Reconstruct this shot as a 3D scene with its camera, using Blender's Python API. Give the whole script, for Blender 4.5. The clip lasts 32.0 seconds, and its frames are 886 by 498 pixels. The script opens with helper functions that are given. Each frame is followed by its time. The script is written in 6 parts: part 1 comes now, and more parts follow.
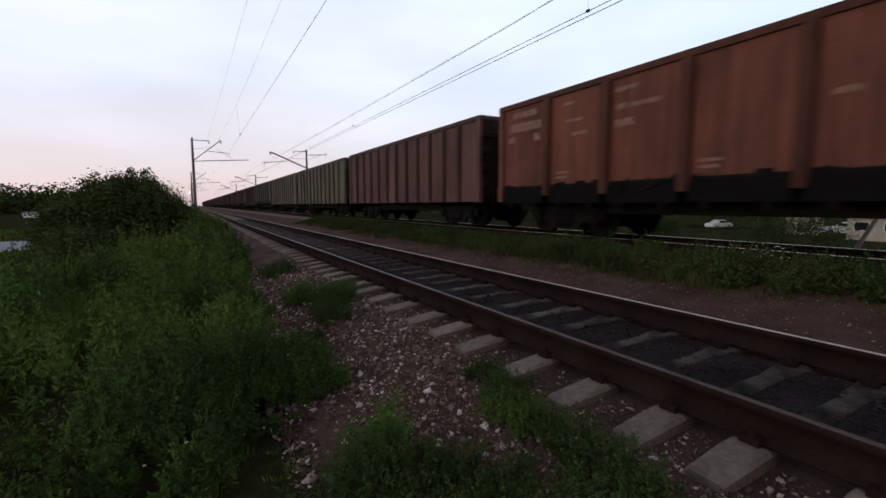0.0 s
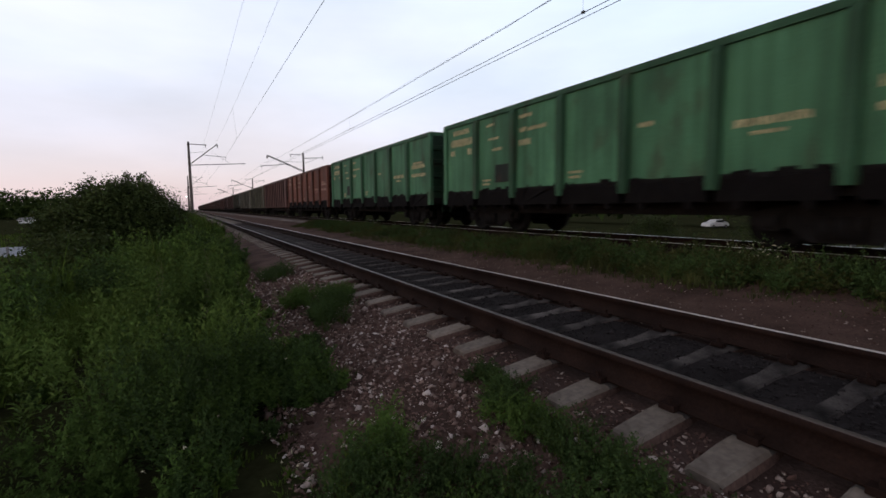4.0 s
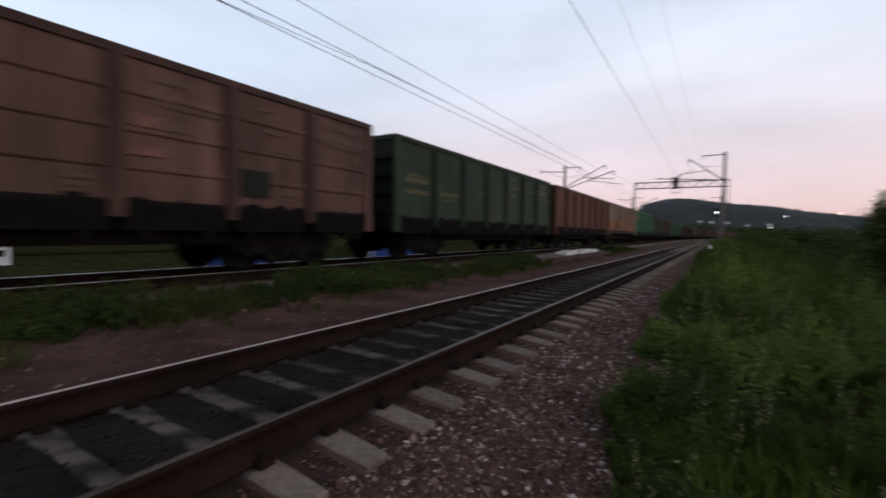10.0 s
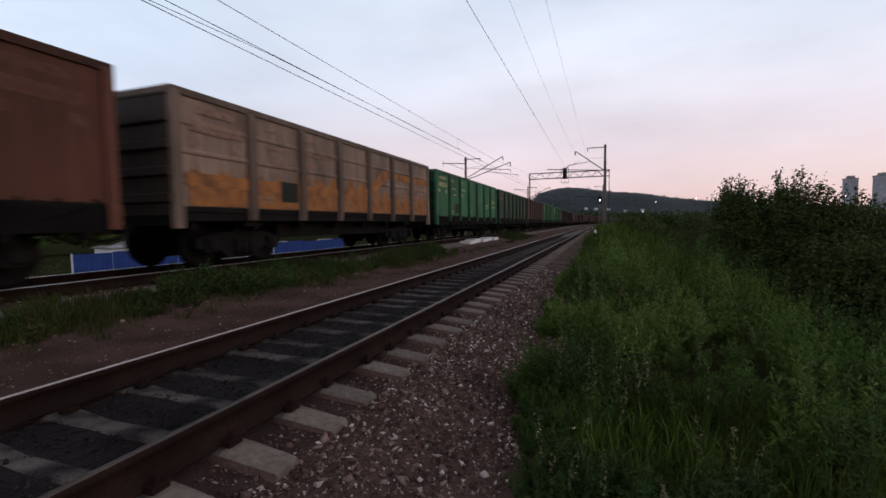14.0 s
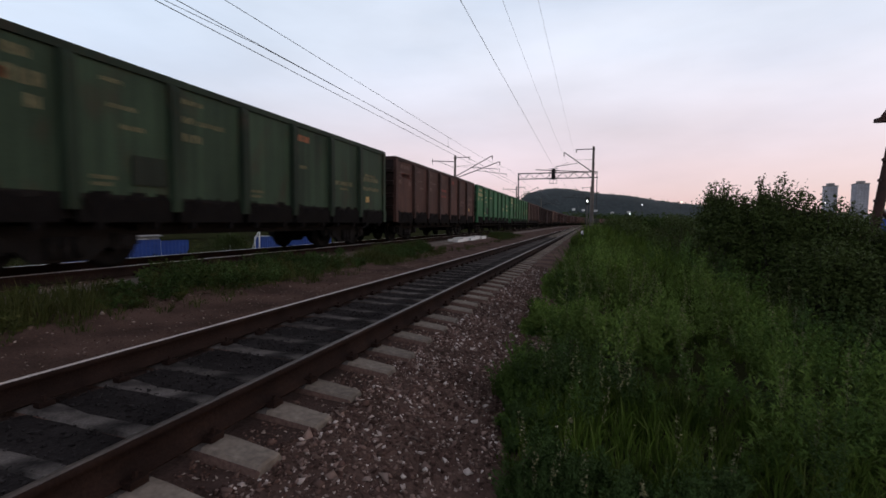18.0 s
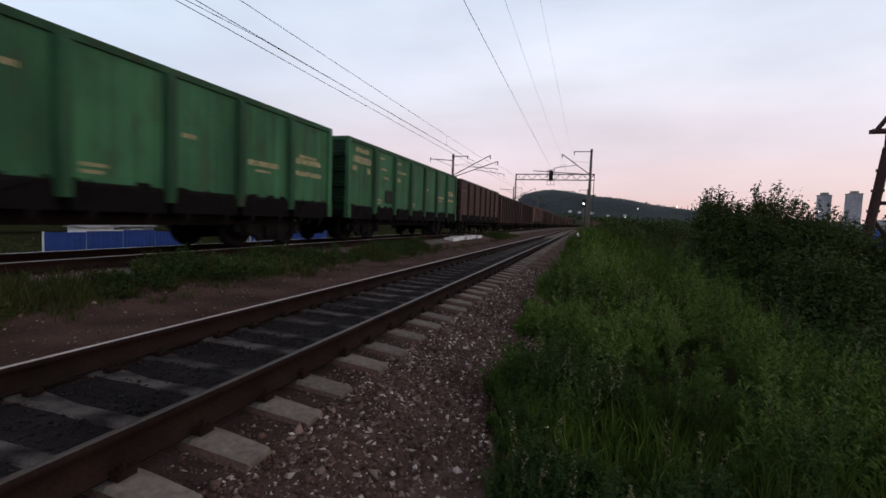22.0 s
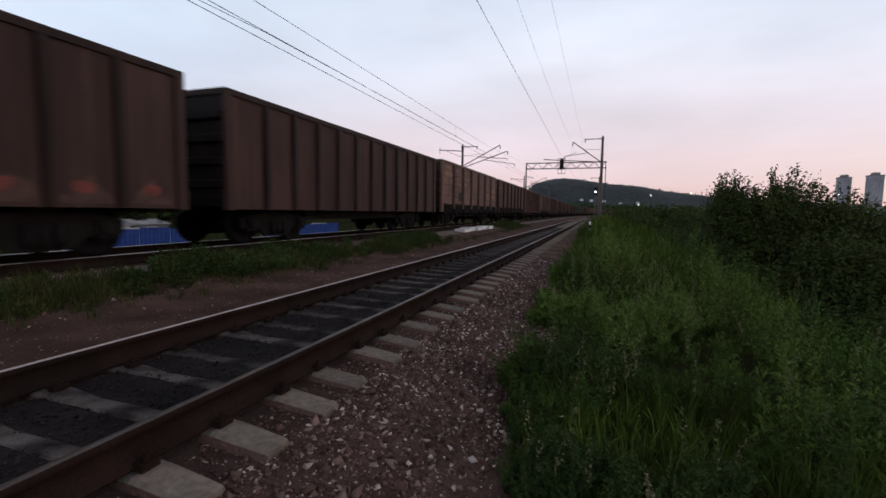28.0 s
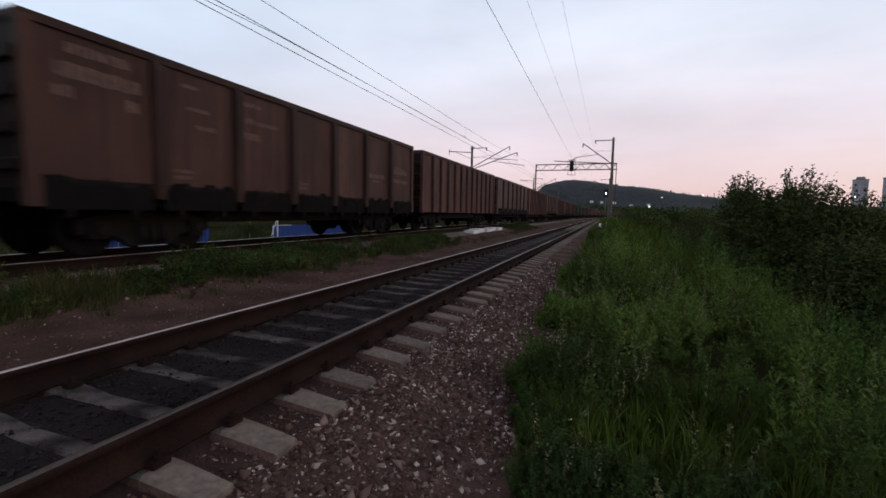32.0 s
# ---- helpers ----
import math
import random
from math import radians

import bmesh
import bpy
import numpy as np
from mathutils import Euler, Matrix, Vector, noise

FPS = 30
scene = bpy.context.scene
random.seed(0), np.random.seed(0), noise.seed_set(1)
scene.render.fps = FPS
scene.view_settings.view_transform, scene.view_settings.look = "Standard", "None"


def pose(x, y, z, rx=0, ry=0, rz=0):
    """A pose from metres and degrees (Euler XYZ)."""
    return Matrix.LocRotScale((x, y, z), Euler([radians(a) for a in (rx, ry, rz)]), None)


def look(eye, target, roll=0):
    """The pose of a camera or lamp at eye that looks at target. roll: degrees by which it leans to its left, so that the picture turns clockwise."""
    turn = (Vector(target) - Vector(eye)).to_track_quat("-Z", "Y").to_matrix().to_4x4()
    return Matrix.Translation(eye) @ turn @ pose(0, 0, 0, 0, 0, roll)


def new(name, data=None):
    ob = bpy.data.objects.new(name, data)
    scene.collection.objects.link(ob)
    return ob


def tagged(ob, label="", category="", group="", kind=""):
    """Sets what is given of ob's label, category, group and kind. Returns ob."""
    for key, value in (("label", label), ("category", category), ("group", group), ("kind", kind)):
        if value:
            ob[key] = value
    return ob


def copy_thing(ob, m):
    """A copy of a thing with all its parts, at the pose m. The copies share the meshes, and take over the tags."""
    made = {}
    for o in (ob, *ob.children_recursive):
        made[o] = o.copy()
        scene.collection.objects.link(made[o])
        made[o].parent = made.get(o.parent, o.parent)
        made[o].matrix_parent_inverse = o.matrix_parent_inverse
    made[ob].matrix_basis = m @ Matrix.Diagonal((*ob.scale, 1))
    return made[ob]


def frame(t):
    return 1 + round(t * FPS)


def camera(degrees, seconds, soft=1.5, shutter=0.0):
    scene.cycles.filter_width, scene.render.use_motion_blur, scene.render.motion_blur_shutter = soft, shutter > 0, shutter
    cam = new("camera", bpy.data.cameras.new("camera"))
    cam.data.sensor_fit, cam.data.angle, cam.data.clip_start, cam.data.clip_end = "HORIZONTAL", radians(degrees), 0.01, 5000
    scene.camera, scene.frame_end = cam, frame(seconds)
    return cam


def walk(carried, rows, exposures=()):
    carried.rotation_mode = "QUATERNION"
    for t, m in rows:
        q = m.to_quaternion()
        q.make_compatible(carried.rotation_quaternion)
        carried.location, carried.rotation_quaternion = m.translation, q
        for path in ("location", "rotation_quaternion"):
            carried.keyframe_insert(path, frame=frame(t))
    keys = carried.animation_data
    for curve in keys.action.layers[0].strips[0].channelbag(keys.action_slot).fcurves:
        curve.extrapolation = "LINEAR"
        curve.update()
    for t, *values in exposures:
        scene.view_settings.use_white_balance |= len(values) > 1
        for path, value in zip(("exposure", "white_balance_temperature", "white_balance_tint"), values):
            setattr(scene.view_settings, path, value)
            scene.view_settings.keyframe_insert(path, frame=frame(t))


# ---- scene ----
cam = camera(89.65, 32.0, soft=1.6, shutter=0.55)
PATH = [
    (0, pose(0.188, -3.374, 1.242, 84.35, 0.093, 60.686)),
    (0.5, pose(0.188, -3.374, 1.242, 84.38, 0.476, 60.236)),
    (1, pose(0.188, -3.374, 1.242, 84.612, -0.152, 60.28)),
    (1.5, pose(0.188, -3.374, 1.242, 84.988, -0.035, 60.576)),
    (2, pose(0.188, -3.374, 1.242, 84.616, 0.368, 61.146)),
    (2.5, pose(0.188, -3.374, 1.242, 84.044, 0.235, 60.716)),
    (3, pose(0.188, -3.374, 1.242, 84.374, 0.201, 60.565)),
    (3.5, pose(0.188, -3.374, 1.242, 84.759, 0.486, 60.172)),
    (5.5, pose(0.188, -3.374, 1.242, 83.808, 1.029, 61.325)),
    (6, pose(0.188, -3.374, 1.242, 84.431, 1.109, 61.205)),
    (6.5, pose(0.188, -3.374, 1.242, 84.77, 1.049, 60.884)),
    (7, pose(0.188, -3.374, 1.242, 86.335, 0.067, 56.135)),
    (7.8, pose(0.133, -3.285, 1.267, 92.042, -1.908, 34.56)),
    (8, pose(0.12, -3.263, 1.273, 93.559, -2.155, 29.311)),
    (8.6, pose(0.079, -3.195, 1.292, 97.054, -1.664, 7)),
    (9, pose(0.052, -3.151, 1.304, 96.349, -1.042, -14.457)),
    (9.6, pose(0.012, -3.084, 1.323, 90.034, -1.164, -46.414)),
    (10, pose(-0.015, -3.039, 1.335, 87.813, -1.011, -58.323)),
    (10.5, pose(-0.015, -3.039, 1.335, 89.141, -0.115, -69.498)),
    (11, pose(-0.015, -3.039, 1.335, 86.186, -0.231, -71.811)),
    (11.5, pose(-0.015, -3.039, 1.335, 85.926, 2.204, -70.351)),
    (12, pose(-0.015, -3.039, 1.335, 85.066, 1.166, -72.41)),
    (12.5, pose(-0.015, -3.039, 1.335, 84.891, 1.195, -73.221)),
    (13, pose(-0.015, -3.039, 1.335, 85.87, 2.077, -72.077)),
    (13.5, pose(-0.015, -3.039, 1.335, 86.737, 0.81, -70.332)),
    (15.5, pose(-0.015, -3.039, 1.335, 86.789, 0.033, -71.745)),
    (16, pose(-0.015, -3.039, 1.335, 86.527, -0.748, -72.691)),
    (16.5, pose(-0.015, -3.039, 1.335, 86.31, -0.593, -72.724)),
    (17, pose(-0.015, -3.039, 1.335, 86.242, -0.767, -72.654)),
    (17.5, pose(-0.015, -3.039, 1.335, 86.173, -0.49, -73.112)),
    (18, pose(-0.015, -3.039, 1.335, 86.516, -0.494, -71.937)),
    (18.5, pose(-0.015, -3.039, 1.335, 87.131, -0.649, -71.618)),
    (19, pose(-0.015, -3.039, 1.335, 86.786, -0.623, -72.145)),
    (19.5, pose(-0.015, -3.039, 1.335, 86.871, -1.105, -72.559)),
    (20, pose(-0.015, -3.039, 1.335, 87.091, -1.471, -72.363)),
    (20.5, pose(-0.015, -3.039, 1.335, 86.967, -1.609, -71.99)),
    (21, pose(-0.015, -3.039, 1.335, 86.725, -2.772, -72.706)),
    (21.5, pose(-0.015, -3.039, 1.335, 86.325, -2.659, -72.958)),
    (22, pose(-0.015, -3.039, 1.335, 86.318, -2.073, -72.4)),
    (22.5, pose(-0.015, -3.039, 1.335, 86.541, -2.149, -72.46)),
    (23, pose(-0.015, -3.039, 1.335, 86.616, -2.476, -72.079)),
    (23.5, pose(-0.015, -3.039, 1.335, 86.319, -2.159, -73.055)),
    (24, pose(-0.015, -3.039, 1.335, 85.994, -1.504, -72.554)),
    (24.5, pose(-0.015, -3.039, 1.335, 86.006, -1.697, -72.058)),
    (25, pose(-0.015, -3.039, 1.335, 85.713, -1.92, -71.838)),
    (25.5, pose(-0.015, -3.039, 1.335, 85.517, -1.681, -71.583)),
    (27.5, pose(-0.015, -3.039, 1.335, 85.461, -1.148, -71.366)),
    (28, pose(-0.015, -3.039, 1.335, 85.185, -0.854, -71.044)),
    (28.5, pose(-0.015, -3.039, 1.335, 84.904, -0.832, -71.052)),
    (29, pose(-0.015, -3.039, 1.335, 84.981, -0.227, -70.511)),
    (29.5, pose(-0.015, -3.039, 1.335, 85.561, -0.876, -70.141)),
    (30, pose(-0.015, -3.039, 1.335, 85.289, -1.167, -68.198)),
    (30.5, pose(-0.015, -3.039, 1.335, 85.785, -0.617, -69.091)),
    (31, pose(-0.015, -3.039, 1.335, 85.975, -0.572, -70.226)),
    (31.5, pose(-0.015, -3.039, 1.335, 85.628, -1.163, -70.131)),
    (32, pose(-0.015, -3.039, 1.335, 85.33, -1.049, -69.874)),
]
walk(cam, PATH)

# ---- sky and light: clouded dusk, the sun just down behind the near side ----
world = bpy.data.worlds.new("dusk_sky")
scene.world = world
world.use_nodes = True
wn, wl = world.node_tree.nodes, world.node_tree.links
wn.clear()
w_out = wn.new("ShaderNodeOutputWorld")
w_bg = wn.new("ShaderNodeBackground")
w_sky = wn.new("ShaderNodeTexSky")
w_sky.sky_type = "NISHITA"
w_sky.sun_disc = False
w_sky.sun_elevation = radians(3)
w_sky.sun_rotation = radians(170)
w_co = wn.new("ShaderNodeTexCoord")
w_sep = wn.new("ShaderNodeSeparateXYZ")
w_ramp = wn.new("ShaderNodeValToRGB")
w_ramp.color_ramp.elements[0].position = 0.0
w_ramp.color_ramp.elements[0].color = (0.66, 0.50, 0.52, 1)
w_ramp.color_ramp.elements[1].position = 1.0
w_ramp.color_ramp.elements[1].color = (0.085, 0.062, 0.060, 1)
for w_at, w_col in ((0.10, (0.72, 0.62, 0.68, 1)), (0.25, (0.74, 0.74, 0.84, 1)), (0.55, (0.72, 0.79, 0.92, 1)), (0.68, (0.42, 0.40, 0.46, 1)), (0.80, (0.14, 0.105, 0.11, 1))):
    w_el = w_ramp.color_ramp.elements.new(w_at)
    w_el.color = w_col
w_noise = wn.new("ShaderNodeTexNoise")
w_noise.inputs["Scale"].default_value = 2.2
w_noise.inputs["Detail"].default_value = 5
w_map = wn.new("ShaderNodeMapping")
w_map.inputs["Scale"].default_value = (1, 1, 3.5)
w_cl = wn.new("ShaderNodeMapRange")
w_cl.inputs["From Min"].default_value, w_cl.inputs["From Max"].default_value = 0.3, 0.7
w_cl.inputs["To Min"].default_value, w_cl.inputs["To Max"].default_value = 0.90, 1.12
w_mul = wn.new("ShaderNodeMix")
w_mul.data_type, w_mul.blend_type = "RGBA", "MULTIPLY"
w_mul.inputs[0].default_value = 1
w_mix = wn.new("ShaderNodeMix")
w_mix.data_type, w_mix.blend_type = "RGBA", "ADD"
w_mix.inputs[0].default_value = 0.06
wl.new(w_co.outputs["Generated"], w_sep.inputs[0])
wl.new(w_sep.outputs["Z"], w_ramp.inputs[0])
wl.new(w_co.outputs["Generated"], w_map.inputs[0])
wl.new(w_map.outputs[0], w_noise.inputs["Vector"])
wl.new(w_noise.outputs["Fac"], w_cl.inputs["Value"])
wl.new(w_ramp.outputs[0], w_mul.inputs[6])
wl.new(w_cl.outputs[0], w_mul.inputs[7])
w_az = wn.new("ShaderNodeMapRange")
w_az.inputs["From Min"].default_value, w_az.inputs["From Max"].default_value = 0.1, 0.95
w_tint = wn.new("ShaderNodeMix")
w_tint.data_type, w_tint.blend_type = "RGBA", "MULTIPLY"
w_tint.inputs[7].default_value = (0.90, 0.99, 1.05, 1)
wl.new(w_sep.outputs["Y"], w_az.inputs["Value"])
wl.new(w_az.outputs[0], w_tint.inputs[0])
wl.new(w_mul.outputs[2], w_tint.inputs[6])


def sky_tint(axis, a, b, colour, source):
    """A tint low over the horizon on one side of the sky."""
    side, low, both, tint = wn.new("ShaderNodeMapRange"), wn.new("ShaderNodeMapRange"), wn.new("ShaderNodeMath"), wn.new("ShaderNodeMix")
    side.inputs["From Min"].default_value, side.inputs["From Max"].default_value = a, b
    low.inputs["From Min"].default_value, low.inputs["From Max"].default_value = 0.34, 0.10
    both.operation = "MULTIPLY"
    tint.data_type, tint.blend_type = "RGBA", "MULTIPLY"
    tint.inputs[7].default_value = (*colour, 1)
    wl.new(w_sep.outputs[axis], side.inputs["Value"])
    wl.new(w_sep.outputs["Z"], low.inputs["Value"])
    wl.new(side.outputs[0], both.inputs[0])
    wl.new(low.outputs[0], both.inputs[1])
    wl.new(both.outputs[0], tint.inputs[0])
    wl.new(source, tint.inputs[6])
    return tint.outputs[2]


w_last = sky_tint("X", 0.2, 0.9, (1.05, 0.93, 0.94), w_tint.outputs[2])
w_last = sky_tint("X", -0.3, -0.95, (0.90, 0.95, 0.99), w_last)
# thin blue gaps between the veils of cloud
w_gap = wn.new("ShaderNodeTexNoise")
w_gap.inputs["Scale"].default_value, w_gap.inputs["Detail"].default_value = 1.7, 4
w_gapr = wn.new("ShaderNodeMapRange")
w_gapr.inputs["From Min"].default_value, w_gapr.inputs["From Max"].default_value = 0.40, 0.66
w_gapm = wn.new("ShaderNodeMix")
w_gapm.data_type, w_gapm.blend_type = "RGBA", "MULTIPLY"
w_gapm.inputs[7].default_value = (0.95, 0.985, 1.02, 1)
wl.new(w_map.outputs[0], w_gap.inputs["Vector"])
wl.new(w_gap.outputs["Fac"], w_gapr.inputs["Value"])
wl.new(w_gapr.outputs[0], w_gapm.inputs[0])
wl.new(w_last, w_gapm.inputs[6])
wl.new(w_gapm.outputs[2], w_mix.inputs[6])
wl.new(w_sky.outputs[0], w_mix.inputs[7])
w_ax = wn.new("ShaderNodeMapRange")
w_ax.inputs["From Min"].default_value, w_ax.inputs["From Max"].default_value = -0.9, 0.3
w_ax.inputs["To Min"].default_value, w_ax.inputs["To Max"].default_value = 1.13, 1.0
wl.new(w_sep.outputs["X"], w_ax.inputs["Value"])
wl.new(w_ax.outputs[0], w_bg.inputs[1])
wl.new(w_mix.outputs[2], w_bg.inputs[0])
wl.new(w_bg.outputs[0], w_out.inputs[0])
w_bg.inputs[1].default_value = 1.0

sun = new("sun", bpy.data.lights.new("sun", "SUN"))
sun.data.energy, sun.data.angle, sun.data.color = 0.06, radians(40), (1.0, 0.78, 0.72)
sun.matrix_basis = look((0, 0, 0), (0.2, 1.0, -0.25))
scene.view_settings.exposure = 0.0

# ---- materials ----
def mat(name, col, rough=0.8, metal=0.0, col2=None, scale=6.0, fine=60.0, bump=0.0, use_tint=False, spec=0.3, coords="Object", random_dark=0.0, stretch=(1, 1, 1)):
    """A procedural surface: two scales of colour variation, grain and relief."""
    m = bpy.data.materials.new(name)
    m.use_nodes = True
    n, l = m.node_tree.nodes, m.node_tree.links
    b = n["Principled BSDF"]
    b.inputs["Roughness"].default_value, b.inputs["Metallic"].default_value = rough, metal
    b.inputs["Specular IOR Level"].default_value = spec
    co = n.new("ShaderNodeTexCoord")
    mp = n.new("ShaderNodeMapping")
    mp.inputs["Scale"].default_value = stretch
    l.new(co.outputs[coords], mp.inputs[0])
    big = n.new("ShaderNodeTexNoise")
    big.inputs["Scale"].default_value, big.inputs["Detail"].default_value = scale, 6
    small = n.new("ShaderNodeTexNoise")
    small.inputs["Scale"].default_value, small.inputs["Detail"].default_value = fine, 3
    l.new(mp.outputs[0], big.inputs["Vector"])
    l.new(mp.outputs[0], small.inputs["Vector"])
    c2 = col2 or tuple(v * 0.6 for v in col)
    ramp = n.new("ShaderNodeMapRange")
    ramp.inputs["From Min"].default_value, ramp.inputs["From Max"].default_value = 0.36, 0.66
    l.new(big.outputs["Fac"], ramp.inputs["Value"])
    mix = n.new("ShaderNodeMix")
    mix.data_type = "RGBA"
    mix.inputs[6].default_value, mix.inputs[7].default_value = (*col, 1), (*c2, 1)
    l.new(ramp.outputs[0], mix.inputs[0])
    g = n.new("ShaderNodeMapRange")
    g.inputs["From Min"].default_value, g.inputs["From Max"].default_value = 0.25, 0.75
    g.inputs["To Min"].default_value, g.inputs["To Max"].default_value = 0.7, 1.25
    l.new(small.outputs["Fac"], g.inputs["Value"])
    mul = n.new("ShaderNodeMix")
    mul.data_type, mul.blend_type = "RGBA", "MULTIPLY"
    mul.inputs[0].default_value = 1
    l.new(mix.outputs[2], mul.inputs[6])
    l.new(g.outputs[0], mul.inputs[7])
    last = mul.outputs[2]
    info = n.new("ShaderNodeObjectInfo")
    if use_tint:
        t = n.new("ShaderNodeMix")
        t.data_type, t.blend_type = "RGBA", "MULTIPLY"
        t.inputs[0].default_value = 1
        l.new(last, t.inputs[6])
        l.new(info.outputs["Color"], t.inputs[7])
        last = t.outputs[2]
    if random_dark:
        r = n.new("ShaderNodeMapRange")
        r.inputs["To Min"].default_value, r.inputs["To Max"].default_value = 1 - random_dark, 1 + random_dark
        l.new(info.outputs["Random"], r.inputs["Value"])
        t = n.new("ShaderNodeMix")
        t.data_type, t.blend_type = "RGBA", "MULTIPLY"
        t.inputs[0].default_value = 1
        l.new(last, t.inputs[6])
        l.new(r.outputs[0], t.inputs[7])
        last = t.outputs[2]
    l.new(last, b.inputs["Base Color"])
    if bump:
        bp = n.new("ShaderNodeBump")
        bp.inputs["Strength"].default_value, bp.inputs["Distance"].default_value = bump, 0.01
        l.new(small.outputs["Fac"], bp.inputs["Height"])
        l.new(bp.outputs[0], b.inputs["Normal"])
    return m


def stuff_mat(name, cols, rough=0.8, spec=0.2, vary=0.3):
    """A surface for joined pieces: each island takes its own shade between the given colours."""
    m = bpy.data.materials.new(name)
    m.use_nodes = True
    n, l = m.node_tree.nodes, m.node_tree.links
    b = n["Principled BSDF"]
    b.inputs["Roughness"].default_value = rough
    b.inputs["Specular IOR Level"].default_value = spec
    geo = n.new("ShaderNodeNewGeometry")
    ramp = n.new("ShaderNodeValToRGB")
    ramp.color_ramp.elements[0].color = (*cols[0], 1)
    ramp.color_ramp.elements[1].color = (*cols[-1], 1)
    for i, c in enumerate(cols[1:-1]):
        e = ramp.color_ramp.elements.new((i + 1) / (len(cols) - 1))
        e.color = (*c, 1)
    l.new(geo.outputs["Random Per Island"], ramp.inputs[0])
    co = n.new("ShaderNodeTexCoord")
    big = n.new("ShaderNodeTexNoise")
    big.inputs["Scale"].default_value, big.inputs["Detail"].default_value = 1.1, 3
    l.new(co.outputs["Object"], big.inputs["Vector"])
    g = n.new("ShaderNodeMapRange")
    g.inputs["From Min"].default_value, g.inputs["From Max"].default_value = 0.33, 0.67
    g.inputs["To Min"].default_value, g.inputs["To Max"].default_value = 1 - vary, 1 + vary
    l.new(big.outputs["Fac"], g.inputs["Value"])
    mul = n.new("ShaderNodeMix")
    mul.data_type, mul.blend_type = "RGBA", "MULTIPLY"
    mul.inputs[0].default_value = 1
    l.new(ramp.outputs[0], mul.inputs[6])
    l.new(g.outputs[0], mul.inputs[7])
    l.new(mul.outputs[2], b.inputs["Base Color"])
    return m


def glow(name, col, strength):
    m = bpy.data.materials.new(name)
    m.use_nodes = True
    b = m.node_tree.nodes["Principled BSDF"]
    b.inputs["Emission Color"].default_value, b.inputs["Emission Strength"].default_value = (*col, 1), strength
    return m


M_SOIL = mat("soil", (0.034, 0.033, 0.016), 0.95, col2=(0.018, 0.022, 0.009), scale=0.35, fine=14, bump=0.6, spec=0.0)
M_BALLAST = mat("ballast_bed", (0.118, 0.074, 0.062), 0.95, col2=(0.060, 0.038, 0.031), scale=1.2, fine=42, bump=1.0, spec=0.03)
M_BED = mat("sooty_bed", (0.082, 0.053, 0.046), 0.95, col2=(0.044, 0.029, 0.025), scale=1.6, fine=42, bump=1.0, spec=0.03)
M_DUST = mat("pale_dust", (0.25, 0.215, 0.195), 0.95, col2=(0.12, 0.092, 0.078), scale=0.9, fine=30, bump=0.8, spec=0.03)
M_OILBED = mat("oily_bed", (0.034, 0.029, 0.029), 0.95, col2=(0.019, 0.016, 0.016), scale=1.5, fine=42, bump=1.0, spec=0.03)
M_STONE = stuff_mat("crushed_stone", [(0.040, 0.023, 0.019), (0.115, 0.070, 0.058), (0.066, 0.038, 0.032), (0.26, 0.18, 0.155), (0.048, 0.030, 0.025), (0.105, 0.062, 0.053), (0.17, 0.11, 0.094), (0.056, 0.033, 0.027), (0.30, 0.23, 0.205), (0.56, 0.49, 0.46)], 0.9, 0.05)
M_STONE_MID = stuff_mat("dusty_stone", [(0.075, 0.043, 0.035), (0.115, 0.070, 0.058), (0.09, 0.053, 0.043), (0.145, 0.094, 0.079), (0.38, 0.31, 0.27)], 0.95, 0.05)
M_STONE_DARK = stuff_mat("oily_stone", [(0.018, 0.015, 0.015), (0.030, 0.026, 0.026), (0.042, 0.037, 0.037), (0.024, 0.020, 0.020)], 0.95, 0.05)
M_BEIGE = mat("beige_plaster", (0.50, 0.43, 0.33), 0.85, col2=(0.42, 0.36, 0.28), scale=0.8, fine=12)
M_PALEWALL = mat("pale_concrete", (0.46, 0.49, 0.56), 0.85, col2=(0.38, 0.41, 0.47), scale=1.0, fine=14)
M_CONC = mat("sleeper_concrete", (0.205, 0.170, 0.142), 0.9, col2=(0.125, 0.10, 0.082), scale=4, fine=25, bump=0.15, random_dark=0.18)
M_CONC_OILY = mat("sleeper_oily", (0.125, 0.109, 0.102), 0.95, col2=(0.016, 0.014, 0.014), scale=3.2, fine=60, bump=0.3, random_dark=0.35, spec=0.05)
M_RUST = mat("rail_rust", (0.026, 0.015, 0.012), 0.9, col2=(0.015, 0.009, 0.0075), scale=3, fine=60, bump=0.3, spec=0.05)
# Head colours hold the sky's gleam: pale on farther rails, dull on the nearest.
M_RAILTOP = mat("rail_head", (0.80, 0.73, 0.69), 0.42, metal=0.25, col2=(0.66, 0.58, 0.54), scale=3, fine=80)
M_RAILDULL = mat("rail_head_rusty", (0.12, 0.09, 0.075), 0.45, metal=0.4, col2=(0.06, 0.045, 0.038), scale=3, fine=60, spec=0.4)
M_WORN_GLEAM = mat("rail_head_worn", (0.84, 0.80, 0.77), 0.35, metal=0.4, col2=(0.70, 0.66, 0.62), scale=3, fine=80)


